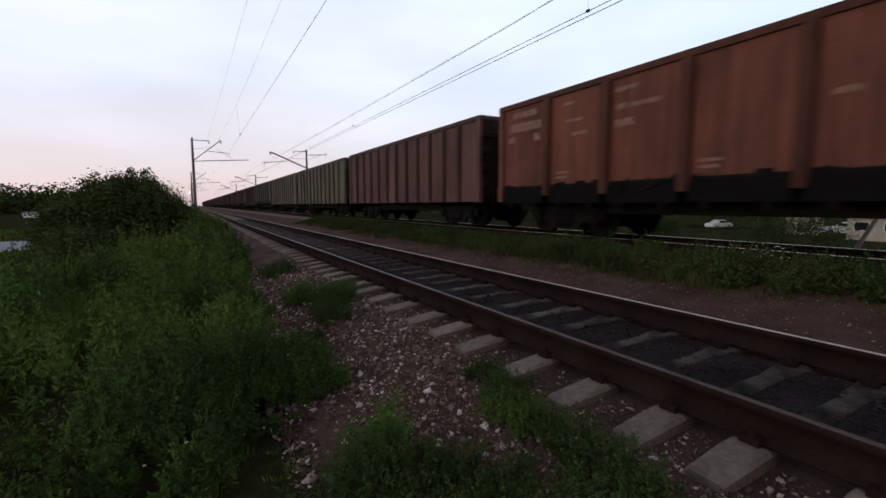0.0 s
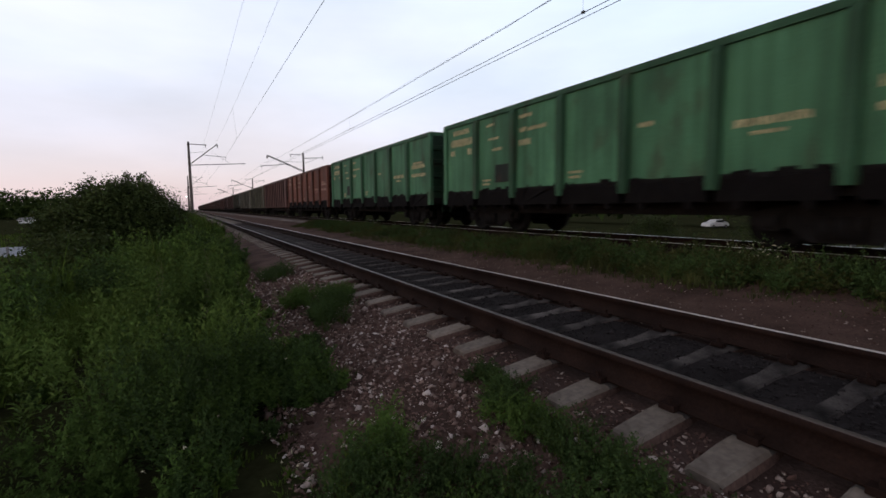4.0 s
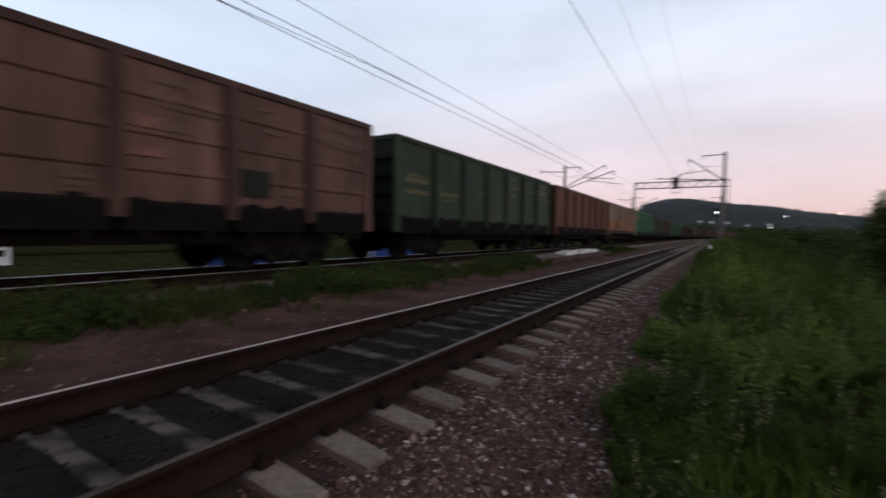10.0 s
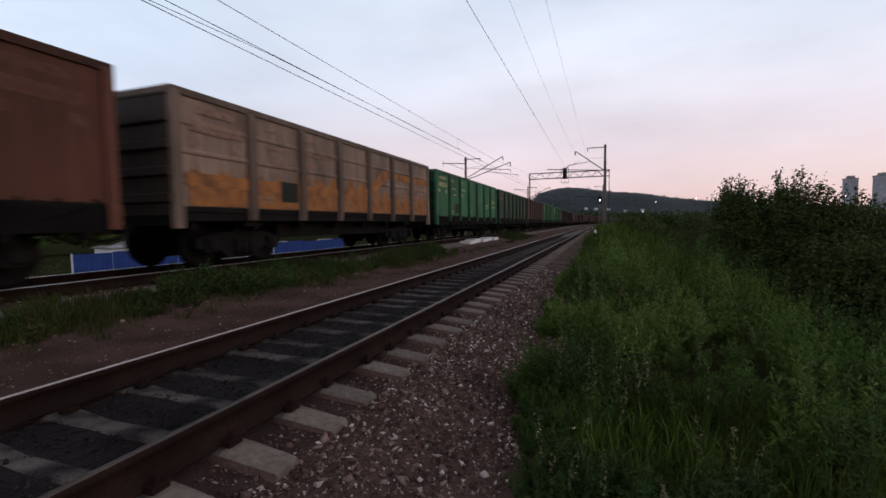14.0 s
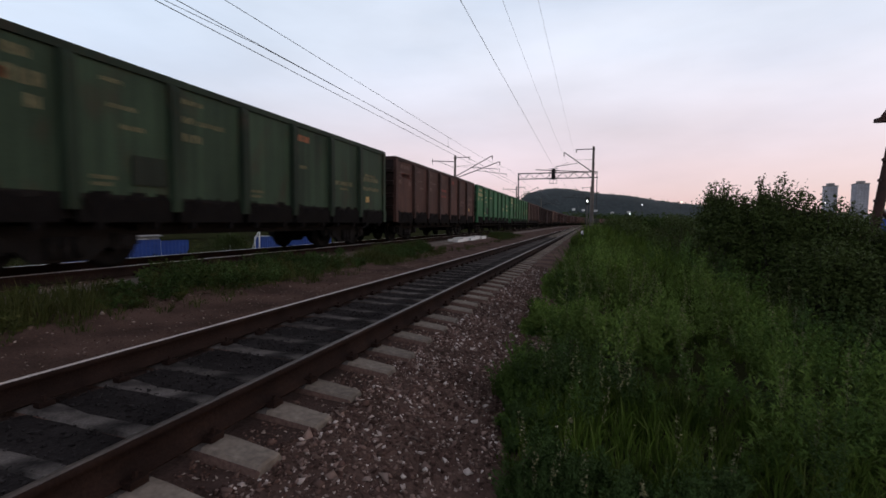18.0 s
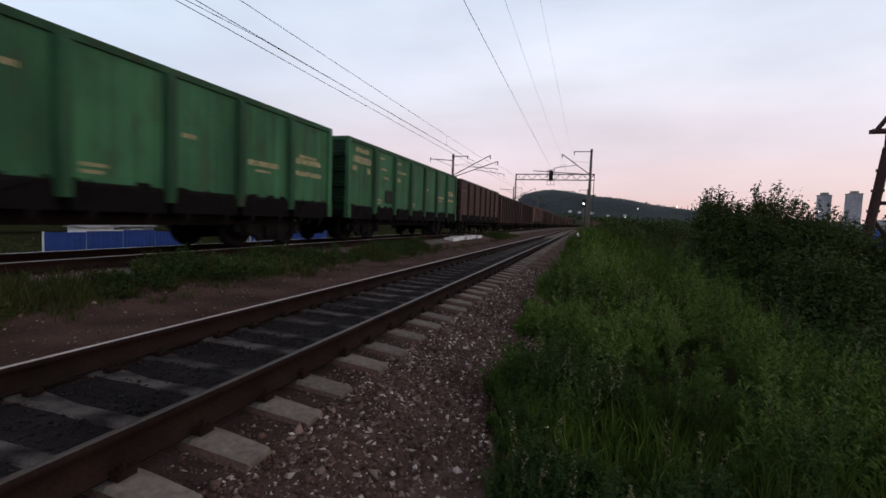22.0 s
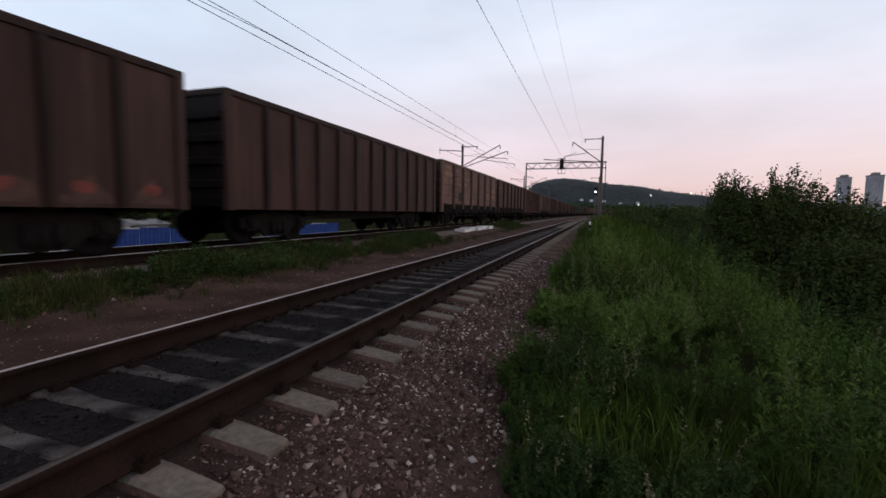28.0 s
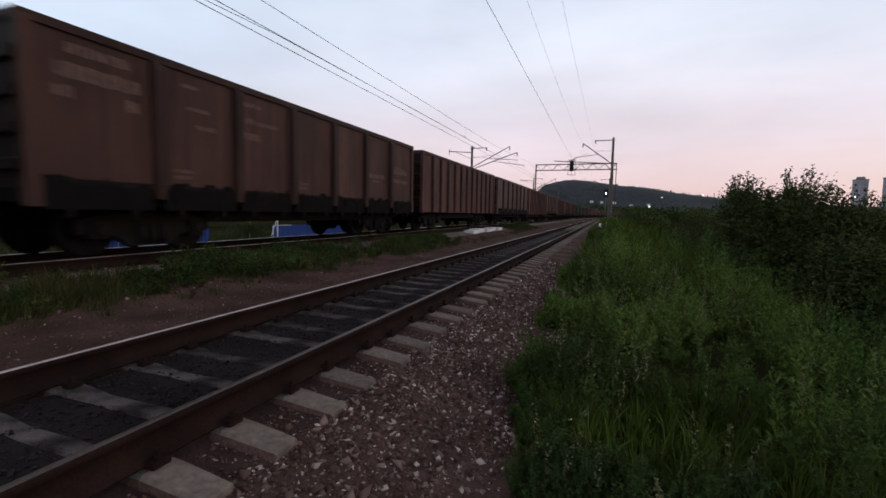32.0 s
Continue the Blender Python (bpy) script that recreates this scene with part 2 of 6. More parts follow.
def paint_mat(name):
    """Old wagon paint: cloudy fading, streaks run down by rain, blotches of rust, grain."""
    m = bpy.data.materials.new(name)
    m.use_nodes = True
    n, l = m.node_tree.nodes, m.node_tree.links
    b = n["Principled BSDF"]
    b.inputs["Roughness"].default_value, b.inputs["Specular IOR Level"].default_value = 0.68, 0.2
    co, info = n.new("ShaderNodeTexCoord"), n.new("ShaderNodeObjectInfo")
    shift = n.new("ShaderNodeMath")
    shift.operation = "MULTIPLY"
    shift.inputs[1].default_value = 90.0
    l.new(info.outputs["Random"], shift.inputs[0])
    move = n.new("ShaderNodeVectorMath")
    l.new(co.outputs["Object"], move.inputs[0])
    l.new(shift.outputs[0], move.inputs[1])

    def layer(stretch, scale, detail, lo, hi, to0, to1):
        mp, no, r = n.new("ShaderNodeMapping"), n.new("ShaderNodeTexNoise"), n.new("ShaderNodeMapRange")
        mp.inputs["Scale"].default_value = stretch
        no.inputs["Scale"].default_value, no.inputs["Detail"].default_value = scale, detail
        r.inputs["From Min"].default_value, r.inputs["From Max"].default_value = lo, hi
        r.inputs["To Min"].default_value, r.inputs["To Max"].default_value = to0, to1
        l.new(move.outputs[0], mp.inputs[0])
        l.new(mp.outputs[0], no.inputs["Vector"])
        l.new(no.outputs["Fac"], r.inputs["Value"])
        return r.outputs[0], no.outputs["Fac"]

    def blend(kind, fac, a, c):
        x = n.new("ShaderNodeMix")
        x.data_type, x.blend_type = "RGBA", kind
        for sock, v in ((x.inputs[0], fac), (x.inputs[6], a), (x.inputs[7], c)):
            if isinstance(v, (int, float, tuple)):
                sock.default_value = v
            else:
                l.new(v, sock)
        return x.outputs[2]

    last = info.outputs["Color"]
    last = blend("MULTIPLY", 1.0, last, layer((1, 1, 0.6), 0.8, 5, 0.3, 0.7, 0.62, 1.26)[0])
    last = blend("MULTIPLY", 1.0, last, layer((6, 6, 0.22), 1.0, 4, 0.3, 0.7, 0.70, 1.22)[0])
    last = blend("MIX", layer((1, 1, 0.5), 1.9, 9, 0.55, 0.74, 0.0, 0.55)[0], last, (0.050, 0.026, 0.017, 1))
    grain, height = layer((1, 1, 1), 30.0, 3, 0.25, 0.75, 0.85, 1.12)
    last = blend("MULTIPLY", 1.0, last, grain)
    l.new(last, b.inputs["Base Color"])
    bp = n.new("ShaderNodeBump")
    bp.inputs["Strength"].default_value, bp.inputs["Distance"].default_value = 0.2, 0.01
    l.new(height, bp.inputs["Height"])
    l.new(bp.outputs[0], b.inputs["Normal"])
    return m


M_PAINT = paint_mat("wagon_paint")
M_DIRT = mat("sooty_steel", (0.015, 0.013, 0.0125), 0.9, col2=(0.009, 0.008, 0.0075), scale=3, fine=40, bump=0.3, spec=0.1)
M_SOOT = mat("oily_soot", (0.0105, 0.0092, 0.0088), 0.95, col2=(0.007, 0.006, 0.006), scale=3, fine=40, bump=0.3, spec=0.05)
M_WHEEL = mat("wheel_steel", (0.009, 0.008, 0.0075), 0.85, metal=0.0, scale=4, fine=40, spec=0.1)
M_WHEELRIM = mat("wheel_rim_worn", (0.30, 0.28, 0.27), 0.35, metal=0.9, scale=4, fine=50)
M_MARK = mat("stencil_paint", (1.0, 1.0, 1.0), 0.8, col2=(0.45, 0.45, 0.45), scale=7, fine=50, use_tint=True)
M_STRIPE = mat("faded_orange_paint", (0.40, 0.16, 0.045), 0.8, col2=(0.16, 0.07, 0.03), scale=2.2, fine=30)
M_PRIMER = mat("red_primer", (0.20, 0.050, 0.040), 0.8, col2=(0.09, 0.032, 0.025), scale=2.5, fine=30)
M_PRIMER_BRIGHT = mat("orange_primer", (0.34, 0.11, 0.05), 0.8, col2=(0.12, 0.07, 0.035), scale=3, fine=30)
M_PRIMER_PALE = mat("pale_primer", (0.23, 0.115, 0.090), 0.85, col2=(0.10, 0.054, 0.044), scale=2.5, fine=30)
M_PRIMER_DULL = mat("rubbed_primer", (0.098, 0.056, 0.045), 0.85, col2=(0.050, 0.029, 0.024), scale=5, fine=40)
M_PLATE = mat("yellow_plate_paint", (0.52, 0.34, 0.12), 0.7, col2=(0.36, 0.23, 0.09), scale=5, fine=50)
M_BLUE_FADED = mat("faded_blue_paint", (0.030, 0.110, 0.150), 0.8, col2=(0.034, 0.120, 0.085), scale=3, fine=30)
M_PYLON = mat("pylon_rust", (0.055, 0.024, 0.020), 0.85, col2=(0.030, 0.016, 0.014), scale=3, fine=40, bump=0.3)
M_MASTC = mat("mast_concrete", (0.135, 0.115, 0.104), 0.9, col2=(0.085, 0.072, 0.066), scale=1.5, fine=40, bump=0.2)
M_STEEL = mat("dark_steel", (0.030, 0.028, 0.028), 0.6, metal=0.3, scale=3, fine=40)
M_WIRE = mat("catenary_wire", (0.020, 0.018, 0.018), 0.5, metal=0.5)
M_INSUL = mat("insulator_glaze", (0.05, 0.035, 0.03), 0.25, spec=0.5)
M_GRASS = stuff_mat("grass_blades", [(0.032, 0.054, 0.007), (0.050, 0.082, 0.011), (0.066, 0.100, 0.015), (0.040, 0.068, 0.009), (0.055, 0.088, 0.013), (0.10, 0.12, 0.032)], 0.85, 0.1, 0.5)
M_STRIPGRASS = stuff_mat("dusty_grass", [(0.034, 0.045, 0.012), (0.052, 0.061, 0.017), (0.070, 0.072, 0.026), (0.042, 0.051, 0.014)], 0.9, 0.1)
M_LEAF = stuff_mat("leaves", [(0.026, 0.044, 0.009), (0.034, 0.054, 0.011), (0.041, 0.063, 0.013), (0.029, 0.048, 0.010)], 0.8, 0.1)
M_HERB = stuff_mat("herb_leaves", [(0.055, 0.098, 0.020), (0.062, 0.106, 0.022), (0.068, 0.111, 0.025), (0.058, 0.101, 0.021)], 0.85, 0.1, 0.35)
M_BUSH = stuff_mat("bush_leaves", [(0.040, 0.055, 0.014), (0.045, 0.063, 0.016), (0.053, 0.071, 0.020), (0.041, 0.057, 0.014)], 0.75, 0.12, 0.25)
M_HERB_PALE = stuff_mat("yellow_green_leaves", [(0.082, 0.132, 0.026), (0.091, 0.142, 0.029), (0.102, 0.151, 0.034), (0.087, 0.135, 0.027)], 0.8, 0.1, 0.3)
M_HERB_DARK = stuff_mat("dark_green_leaves", [(0.036, 0.064, 0.017), (0.041, 0.071, 0.019), (0.046, 0.076, 0.022), (0.038, 0.067, 0.018)], 0.8, 0.12, 0.3)
M_STRAW = stuff_mat("dry_stems", [(0.10, 0.10, 0.045), (0.16, 0.15, 0.08), (0.08, 0.09, 0.035)], 0.8)
M_FLOWER = stuff_mat("pale_petals", [(0.40, 0.36, 0.25), (0.30, 0.27, 0.18)], 0.7)
M_BARK = mat("bark", (0.045, 0.038, 0.030), 0.95, scale=4, fine=30, bump=0.7)
# Blue-grey of the distance haze is mixed into the hill's colour.
M_FAR_HAZE = mat("far_woods", (0.042, 0.052, 0.056), 1.0, col2=(0.031, 0.040, 0.043), scale=0.02, fine=0.2)
M_WHITE = mat("white_paint", (0.78, 0.77, 0.76), 0.6, col2=(0.62, 0.61, 0.60), scale=2, fine=30)
M_BLUE = mat("blue_sheet", (0.03, 0.075, 0.30), 0.5, col2=(0.025, 0.055, 0.22), scale=2, fine=30)
M_GLASS = mat("dark_glass", (0.02, 0.022, 0.025), 0.08, spec=0.6)
M_GREYWALL = mat("grey_plaster", (0.26, 0.25, 0.25), 0.85, scale=0.5, fine=8)
M_TOWER = mat("tower_panels", (0.36, 0.36, 0.40), 0.85, scale=0.05, fine=0.8)
# Panes coloured close to the wall, faded as by haze in between.
M_HAZEWIN = mat("tower_panes", (0.27, 0.27, 0.31), 0.5, scale=0.05, fine=0.8)
M_TYRE = mat("tyre_rubber", (0.015, 0.015, 0.015), 0.85)

# ---- building helpers ----
def add_box(bm, x0, x1, y0, y1, z0, z1, mi=0):
    vs = [bm.verts.new(c) for c in ((x0, y0, z0), (x1, y0, z0), (x1, y1, z0), (x0, y1, z0), (x0, y0, z1), (x1, y0, z1), (x1, y1, z1), (x0, y1, z1))]
    for f in ((3, 2, 1, 0), (4, 5, 6, 7), (0, 1, 5, 4), (1, 2, 6, 5), (2, 3, 7, 6), (3, 0, 4, 7)):
        bm.faces.new([vs[i] for i in f]).material_index = mi
    return vs


def add_tube(bm, a, b, r0, r1=None, n=8, mi=0):
    """A tapered round bar from a to b."""
    r1 = r0 if r1 is None else r1
    a, b = Vector(a), Vector(b)
    q = (b - a).to_track_quat("Z", "Y")
    rings = []
    for p, r in ((a, r0), (b, r1)):
        rings.append([bm.verts.new(p + q @ Vector((r * math.cos(2 * math.pi * i / n), r * math.sin(2 * math.pi * i / n), 0))) for i in range(n)])
    for i in range(n):
        f = bm.faces.new((rings[0][i], rings[0][(i + 1) % n], rings[1][(i + 1) % n], rings[1][i]))
        f.material_index, f.smooth = mi, n > 6
    bm.faces.new(rings[0][::-1]).material_index = mi
    bm.faces.new(rings[1]).material_index = mi


def add_lathe(bm, prof, axis="Y", n=20, at=(0, 0, 0), mi=0):
    """A turned body: prof is (along, radius) pairs."""
    rings = []
    for s, r in prof:
        ring = []
        for i in range(n):
            c, d = r * math.cos(2 * math.pi * i / n), r * math.sin(2 * math.pi * i / n)
            v = {"Y": (c, s, d), "Z": (c, d, s), "X": (s, c, d)}[axis]
            ring.append(bm.verts.new(Vector(v) + Vector(at)))
        rings.append(ring)
    for a, b in zip(rings, rings[1:]):
        for i in range(n):
            f = bm.faces.new((a[i], a[(i + 1) % n], b[(i + 1) % n], b[i]))
            f.smooth, f.material_index = True, mi
    bm.faces.new(rings[0]).material_index = mi
    bm.faces.new(rings[-1]).material_index = mi


def mesh_of(name, bm, *materials):
    bmesh.ops.recalc_face_normals(bm, faces=bm.faces)
    me = bpy.data.meshes.new(name)
    bm.to_mesh(me)
    bm.free()
    for m in materials:
        me.materials.append(m)
    return me


def thing(name, bm, materials, m=None, label="", category="", group="", kind=""):
    ob = new(name, mesh_of(name, bm, *materials))
    if m is not None:
        ob.matrix_basis = m
    return tagged(ob, label, category, group, kind)


def holder(name, m=None, label="", category="", group="", kind=""):
    ob = new(name)
    ob.empty_display_size = 0.2
    if m is not None:
        ob.matrix_basis = m
    return tagged(ob, label, category, group, kind)


def part(name, bm, material, parent, label=""):
    mats = material if isinstance(material, (list, tuple)) else [material]
    ob = new(name, mesh_of(name, bm, *mats))
    ob.parent = parent
    return tagged(ob, label)


def part_of(name, me, parent, m=None, label=""):
    """One more part on a mesh that is there already."""
    ob = new(name, me)
    ob.parent = parent
    if m is not None:
        ob.matrix_basis = m
    return tagged(ob, label)


def from_arrays(name, verts, faces, materials):
    """A joined mesh from numpy arrays of vertices and of faces with equal corner counts."""
    me = bpy.data.meshes.new(name)
    verts, faces = np.asarray(verts, np.float32), np.asarray(faces, np.int32)
    me.vertices.add(len(verts))
    me.vertices.foreach_set("co", verts.ravel())
    k = faces.shape[1]
    me.loops.add(faces.size)
    me.loops.foreach_set("vertex_index", faces.ravel())
    me.polygons.add(len(faces))
    me.polygons.foreach_set("loop_start", np.arange(0, faces.size, k, dtype=np.int32))
    me.update(calc_edges=True)
    for m in materials:
        me.materials.append(m)
    return me


# ---- plan: x along the line, y across it, z = 0 at the top of the near track's sleepers ----
TRACK2 = 5.98          # centre of the far track
RAIL_TOP = 0.19
PITCH = 13.92          # one wagon over its couplers
CURVE_AT, CURVE_R = 125.0, 900.0
LIFT = 0.29            # how much higher the far track lies


def line_y(x):
    """How far the line has curved off towards the near side."""
    return -((x - CURVE_AT) ** 2) / (2 * CURVE_R) if x > CURVE_AT else 0.0


def line_turn(x):
    return -math.atan((x - CURVE_AT) / CURVE_R) if x > CURVE_AT else 0.0


BANK = [(-400, -3.4), (-40, -3.4), (-15, -2.7), (-9, -1.6), (-6.5, -0.75), (-4.8, -0.45), (-2.6, -0.36), (-1.75, -0.145), (-1.40, -0.112), (-0.95, -0.075), (-0.7, -0.058), (-0.1, -0.054), (0.15, -0.050), (0.65, -0.030), (0.72, -0.05), (0.9, -0.06), (1.8, -0.06), (2.6, -0.02), (3.4, 0.08), (4.3, 0.255), (7.6, 0.262), (8.3, 0.05), (9.6, -0.8), (16, -1.2), (30, -1.6), (55, -2.0), (90, -3.5), (400, -5.0)]


def ground_z(x, y):
    """The formation, the near bank that falls away, and the low land on both sides."""
    y = y - line_y(x)
    pts = BANK
    if y <= pts[0][0]:
        return pts[0][1]
    for (a, za), (b, zb) in zip(pts, pts[1:]):
        if y <= b:
            f = (y - a) / (b - a)
            return za + (zb - za) * f
    return pts[-1][1]


def build_ground():
    xs = sorted(set([-4000, -1500, -700, -400, -250] + list(range(-160, -30, 8)) + [v * 0.5 for v in range(-60, 61)] + list(range(31, 160, 8)) + list(range(160, 660, 20)) + [700, 1500, 4000]))
    ys = sorted(set([-4000, -1500, -600, -300, -150, -80, -50, -40, -32, -24, -18, -14] + [-14 + 0.35 * i for i in range(76)] + [-1.25, -0.8, -0.72, -0.1, 0.15, 0.65, 0.72, 0.8, 1.2] + [14, 16, 20, 28, 40, 60, 100, 200, 400, 900, 1800, 4000]))
    vs, fs = [], []
    for x in xs:
        for y in ys:
            yy = y + line_y(min(x, 640))
            z = ground_z(min(x, 640), yy)
            if not -1.9 < y < 8.0 and abs(x) < 160:
                z += 0.10 * noise.noise((x * 0.5, y * 0.5, 0)) * min(1, (abs(y - 3) - 4.9) * 0.6)
            vs.append((x, yy, z))
    n = len(ys)
    for i in range(len(xs) - 1):
        for j in range(n - 1):
            fs.append((i * n + j, (i + 1) * n + j, (i + 1) * n + j + 1, i * n + j + 1))
    me = from_arrays("ground", vs, fs, [M_SOIL, M_BALLAST, M_OILBED, M_DUST, M_BED])
    mids = [(ys[j] + ys[j + 1]) / 2 for j in range(n - 1)] * (len(xs) - 1)
    me.polygons.foreach_set("material_index", [2 if -0.72 < y < 0.72 else 4 if -1.25 < y < -0.7 or 0.7 < y < 1.2 else 3 if 3.85 < y < 5.0 else 1 if -2.75 < y < 8.0 else 0 for y in mids])
    me.polygons.foreach_set("use_smooth", [True] * len(fs))
    return tagged(new("ground", me), "earth bank and ballast bed under the tracks", "ground", kind="structure")


build_ground()

RAIL_XS = [-900, -400, -200] + list(range(-120, 160, 10)) + list(range(160, 640, 12)) + [640]


def build_rail(yc, top_mat, lift):
    """A flat-bottomed rail swept along the line."""
    prof = [(-0.075, 0.0), (-0.075, 0.012), (-0.02, 0.035), (-0.010, 0.06), (-0.010, 0.135), (-0.036, 0.15), (-0.037, 0.178), (-0.031, 0.186), (-0.025, 0.1895), (0.025, 0.1895), (0.031, 0.186), (0.037, 0.178), (0.036, 0.15), (0.010, 0.135), (0.010, 0.06), (0.02, 0.035), (0.075, 0.012), (0.075, 0.0)]
    vs, fs, mi = [], [], []
    k = len(prof)
    for x in RAIL_XS:
        for py, pz in prof:
            vs.append((x, line_y(x) + yc + py, pz + 0.002 + lift))
    for i in range(len(RAIL_XS) - 1):
        for j in range(k):
            a, b = i * k + j, i * k + (j + 1) % k
            fs.append((a, b, b + k, a + k))
            # The far track's near bevel shares the pale painted gleam.
            mi.append(1 if j == 8 or (j == 7 and yc > 3) else 0)
    me = from_arrays("rail", vs, fs, [M_RUST, top_mat])
    me.polygons.foreach_set("material_index", mi)
    return me


def sleeper_mesh(ends):
    bm = bmesh.new()
    half = [(1.305, 0.086, 0.148, -0.062), (1.290, 0.092, 0.150, -0.050), (1.0, 0.102, 0.152, -0.016), (0.89, 0.102, 0.152, -0.006), (0.55, 0.086, 0.15, -0.012), (0.30, 0.074, 0.14, -0.036)]
    st = [(-y, wt, wb, z) for y, wt, wb, z in half] + half[::-1]
    rings = [[bm.verts.new(c) for c in ((-wb, y, -0.2), (wb, y, -0.2), (wt + 0.005, y, zt - 0.02), (wt - 0.015, y, zt), (-wt + 0.015, y, zt), (-wt - 0.005, y, zt - 0.02))] for y, wt, wb, zt in st]
    for a, b in zip(rings, rings[1:]):
        yy = abs((a[0].co.y + b[0].co.y) / 2)
        for i in range(6):
            bm.faces.new((a[i], a[(i + 1) % 6], b[(i + 1) % 6], b[i])).material_index = 3 if i in (1, 5) else 1 if yy < 0.93 else 0
    bm.faces.new(rings[0])
    bm.faces.new(rings[-1])
    for s in (-1, 1):
        for d in (-1, 1):
            y = s * 0.76 + d * 0.125
            add_box(bm, -0.05, 0.05, y - 0.035, y + 0.035, -0.004, 0.035, 2)
            add_tube(bm, (0, y, 0.03), (0, y, 0.075), 0.016, n=6, mi=2)
    return mesh_of("sleeper", bm, ends, M_CONC_OILY, M_RUST, M_BALLAST)


SLEEPER, SLEEPER_DUSTY = sleeper_mesh(M_CONC), sleeper_mesh(M_CONC_OILY)


def build_track(name, yc, top_mat, label, xs, lift, sleeper):
    tr = holder(name, None, label, "railway track", kind="structure")
    for s in (-0.797, 0.797):
        # Nearest rail gets the duller head colour, as it mirrors less sky.
        part_of("rail", build_rail(yc + s, M_RAILDULL if yc + s < 0 else top_mat, lift), tr)
    for x in xs:
        ob = part_of("sleeper", sleeper, tr, pose(x, yc + line_y(x) + random.uniform(-0.02, 0.02), lift + random.uniform(-0.008, 0.008), 0, 0, random.uniform(-1.0, 1.0)))
    # the sleepers further along, joined
    bm = bmesh.new()
    for x0, x1 in ((-260, xs[0] - 0.3), (xs[-1] + 0.585, 600)):
        x = x0
        while x < x1:
            y = yc + line_y(x)
            add_box(bm, x - 0.10, x + 0.10, y - 1.29, y + 1.29, lift - 0.15, lift - 0.005)
            x += 0.585
    tagged(part("sleeper_row", bm, [M_CONC], tr), kind="stuff")
    return tr


# sleepers laid a little unevenly, wider apart towards both ends
_sp = random.Random(3)
SLEEPER_XS = [-5.59, -4.96, -4.29, -3.75, -3.18, -2.53, -1.95, -1.42, -0.96, -0.455, 0.05, 0.557, 1.06, 1.57, 2.06, 2.62, 3.10, 3.75, 4.26, 4.88, 5.49, 6.04, 6.72, 7.23, 7.87]
SLEEPER_XS = sorted(SLEEPER_XS + [7.87 + 0.59 * i + _sp.uniform(-0.045, 0.045) for i in range(1, 62)] + [-5.59 - 0.605 * i + _sp.uniform(-0.045, 0.045) for i in range(1, 62)])
build_track("near_track", 0.0, M_RAILTOP, "rusty rails on pale concrete sleepers in ballast", SLEEPER_XS, 0.0, SLEEPER)
build_track("far_track", TRACK2, M_WORN_GLEAM, "raised track with worn rails that the goods train runs on", [2.1 + 0.585 * i for i in range(-72, 72)], LIFT - 0.02, SLEEPER_DUSTY)

# ---- the goods train ----
DARKRED, RED, BROWN, DKGREEN, OLIVE, GREY = (0.155, 0.054, 0.034), (0.15, 0.053, 0.034), (0.095, 0.046, 0.036), (0.027, 0.052, 0.029), (0.12, 0.115, 0.078), (0.235, 0.165, 0.128)
COLOURS = {-3: (0.14, 0.13, 0.10), -2: OLIVE, -1: (0.115, 0.058, 0.05), 0: DARKRED, 1: (0.066, 0.176, 0.092), 2: (0.062, 0.168, 0.085), 3: RED, 4: (0.060, 0.172, 0.084), 5: (0.165, 0.060, 0.037), 6: (0.122, 0.067, 0.057), 7: DKGREEN, 8: (0.118, 0.044, 0.028), 9: GREY, 10: (0.044, 0.165, 0.078), 11: (0.029, 0.052, 0.030), 12: (0.073, 0.034, 0.027), 13: (0.044, 0.150, 0.068), 14: (0.044, 0.145, 0.065), 15: (0.073, 0.036, 0.029), 16: (0.050, 0.027, 0.023), 17: (0.052, 0.027, 0.023), 18: (0.147, 0.085, 0.066), 19: (0.065, 0.032, 0.025), 20: (0.086, 0.040, 0.032)}
KINDS = {-1: "B", -2: "B", -3: "B", 3: "B", 5: "C", 6: "C", 9: "D", 16: "B", 17: "B", 18: "C", 20: "B"}
FLIPPED = {5, 6, 7, 8}
FIRST_K, LAST_K = -30, 40
HALF = 6.40            # half the body's length
SIDE = 1.50


def travel(t):
    """How far the train has gone at t seconds."""
    keys = [(0, 0.0), (1, 7.78), (3, 23.2), (6, 46.14), (7, 54.06), (16, 124.42), (20, 155.67), (22, 171.5), (24, 187.35), (25, 195.3), (28, 218.75),
            (30, 234.55), (32, 250.35)]
    if t <= 0:
        return 7.78 * t
    for (a, sa), (b, sb) in zip(keys, keys[1:]):
        if t <= b:
            return sa + (sb - sa) * (t - a) / (b - a)
    return keys[-1][1] + 7.85 * (t - 32)


def ring_frame(bm, x0, x1, y0, y1, z0, z1, w):
    """A rectangular frame seen from above, w wide."""
    add_box(bm, x0, x1, y0, y0 + w, z0, z1)
    add_box(bm, x0, x1, y1 - w, y1, z0, z1)
    add_box(bm, x0, x0 + w, y0 + w, y1 - w, z0, z1)
    add_box(bm, x1 - w, x1, y0 + w, y1 - w, z0, z1)


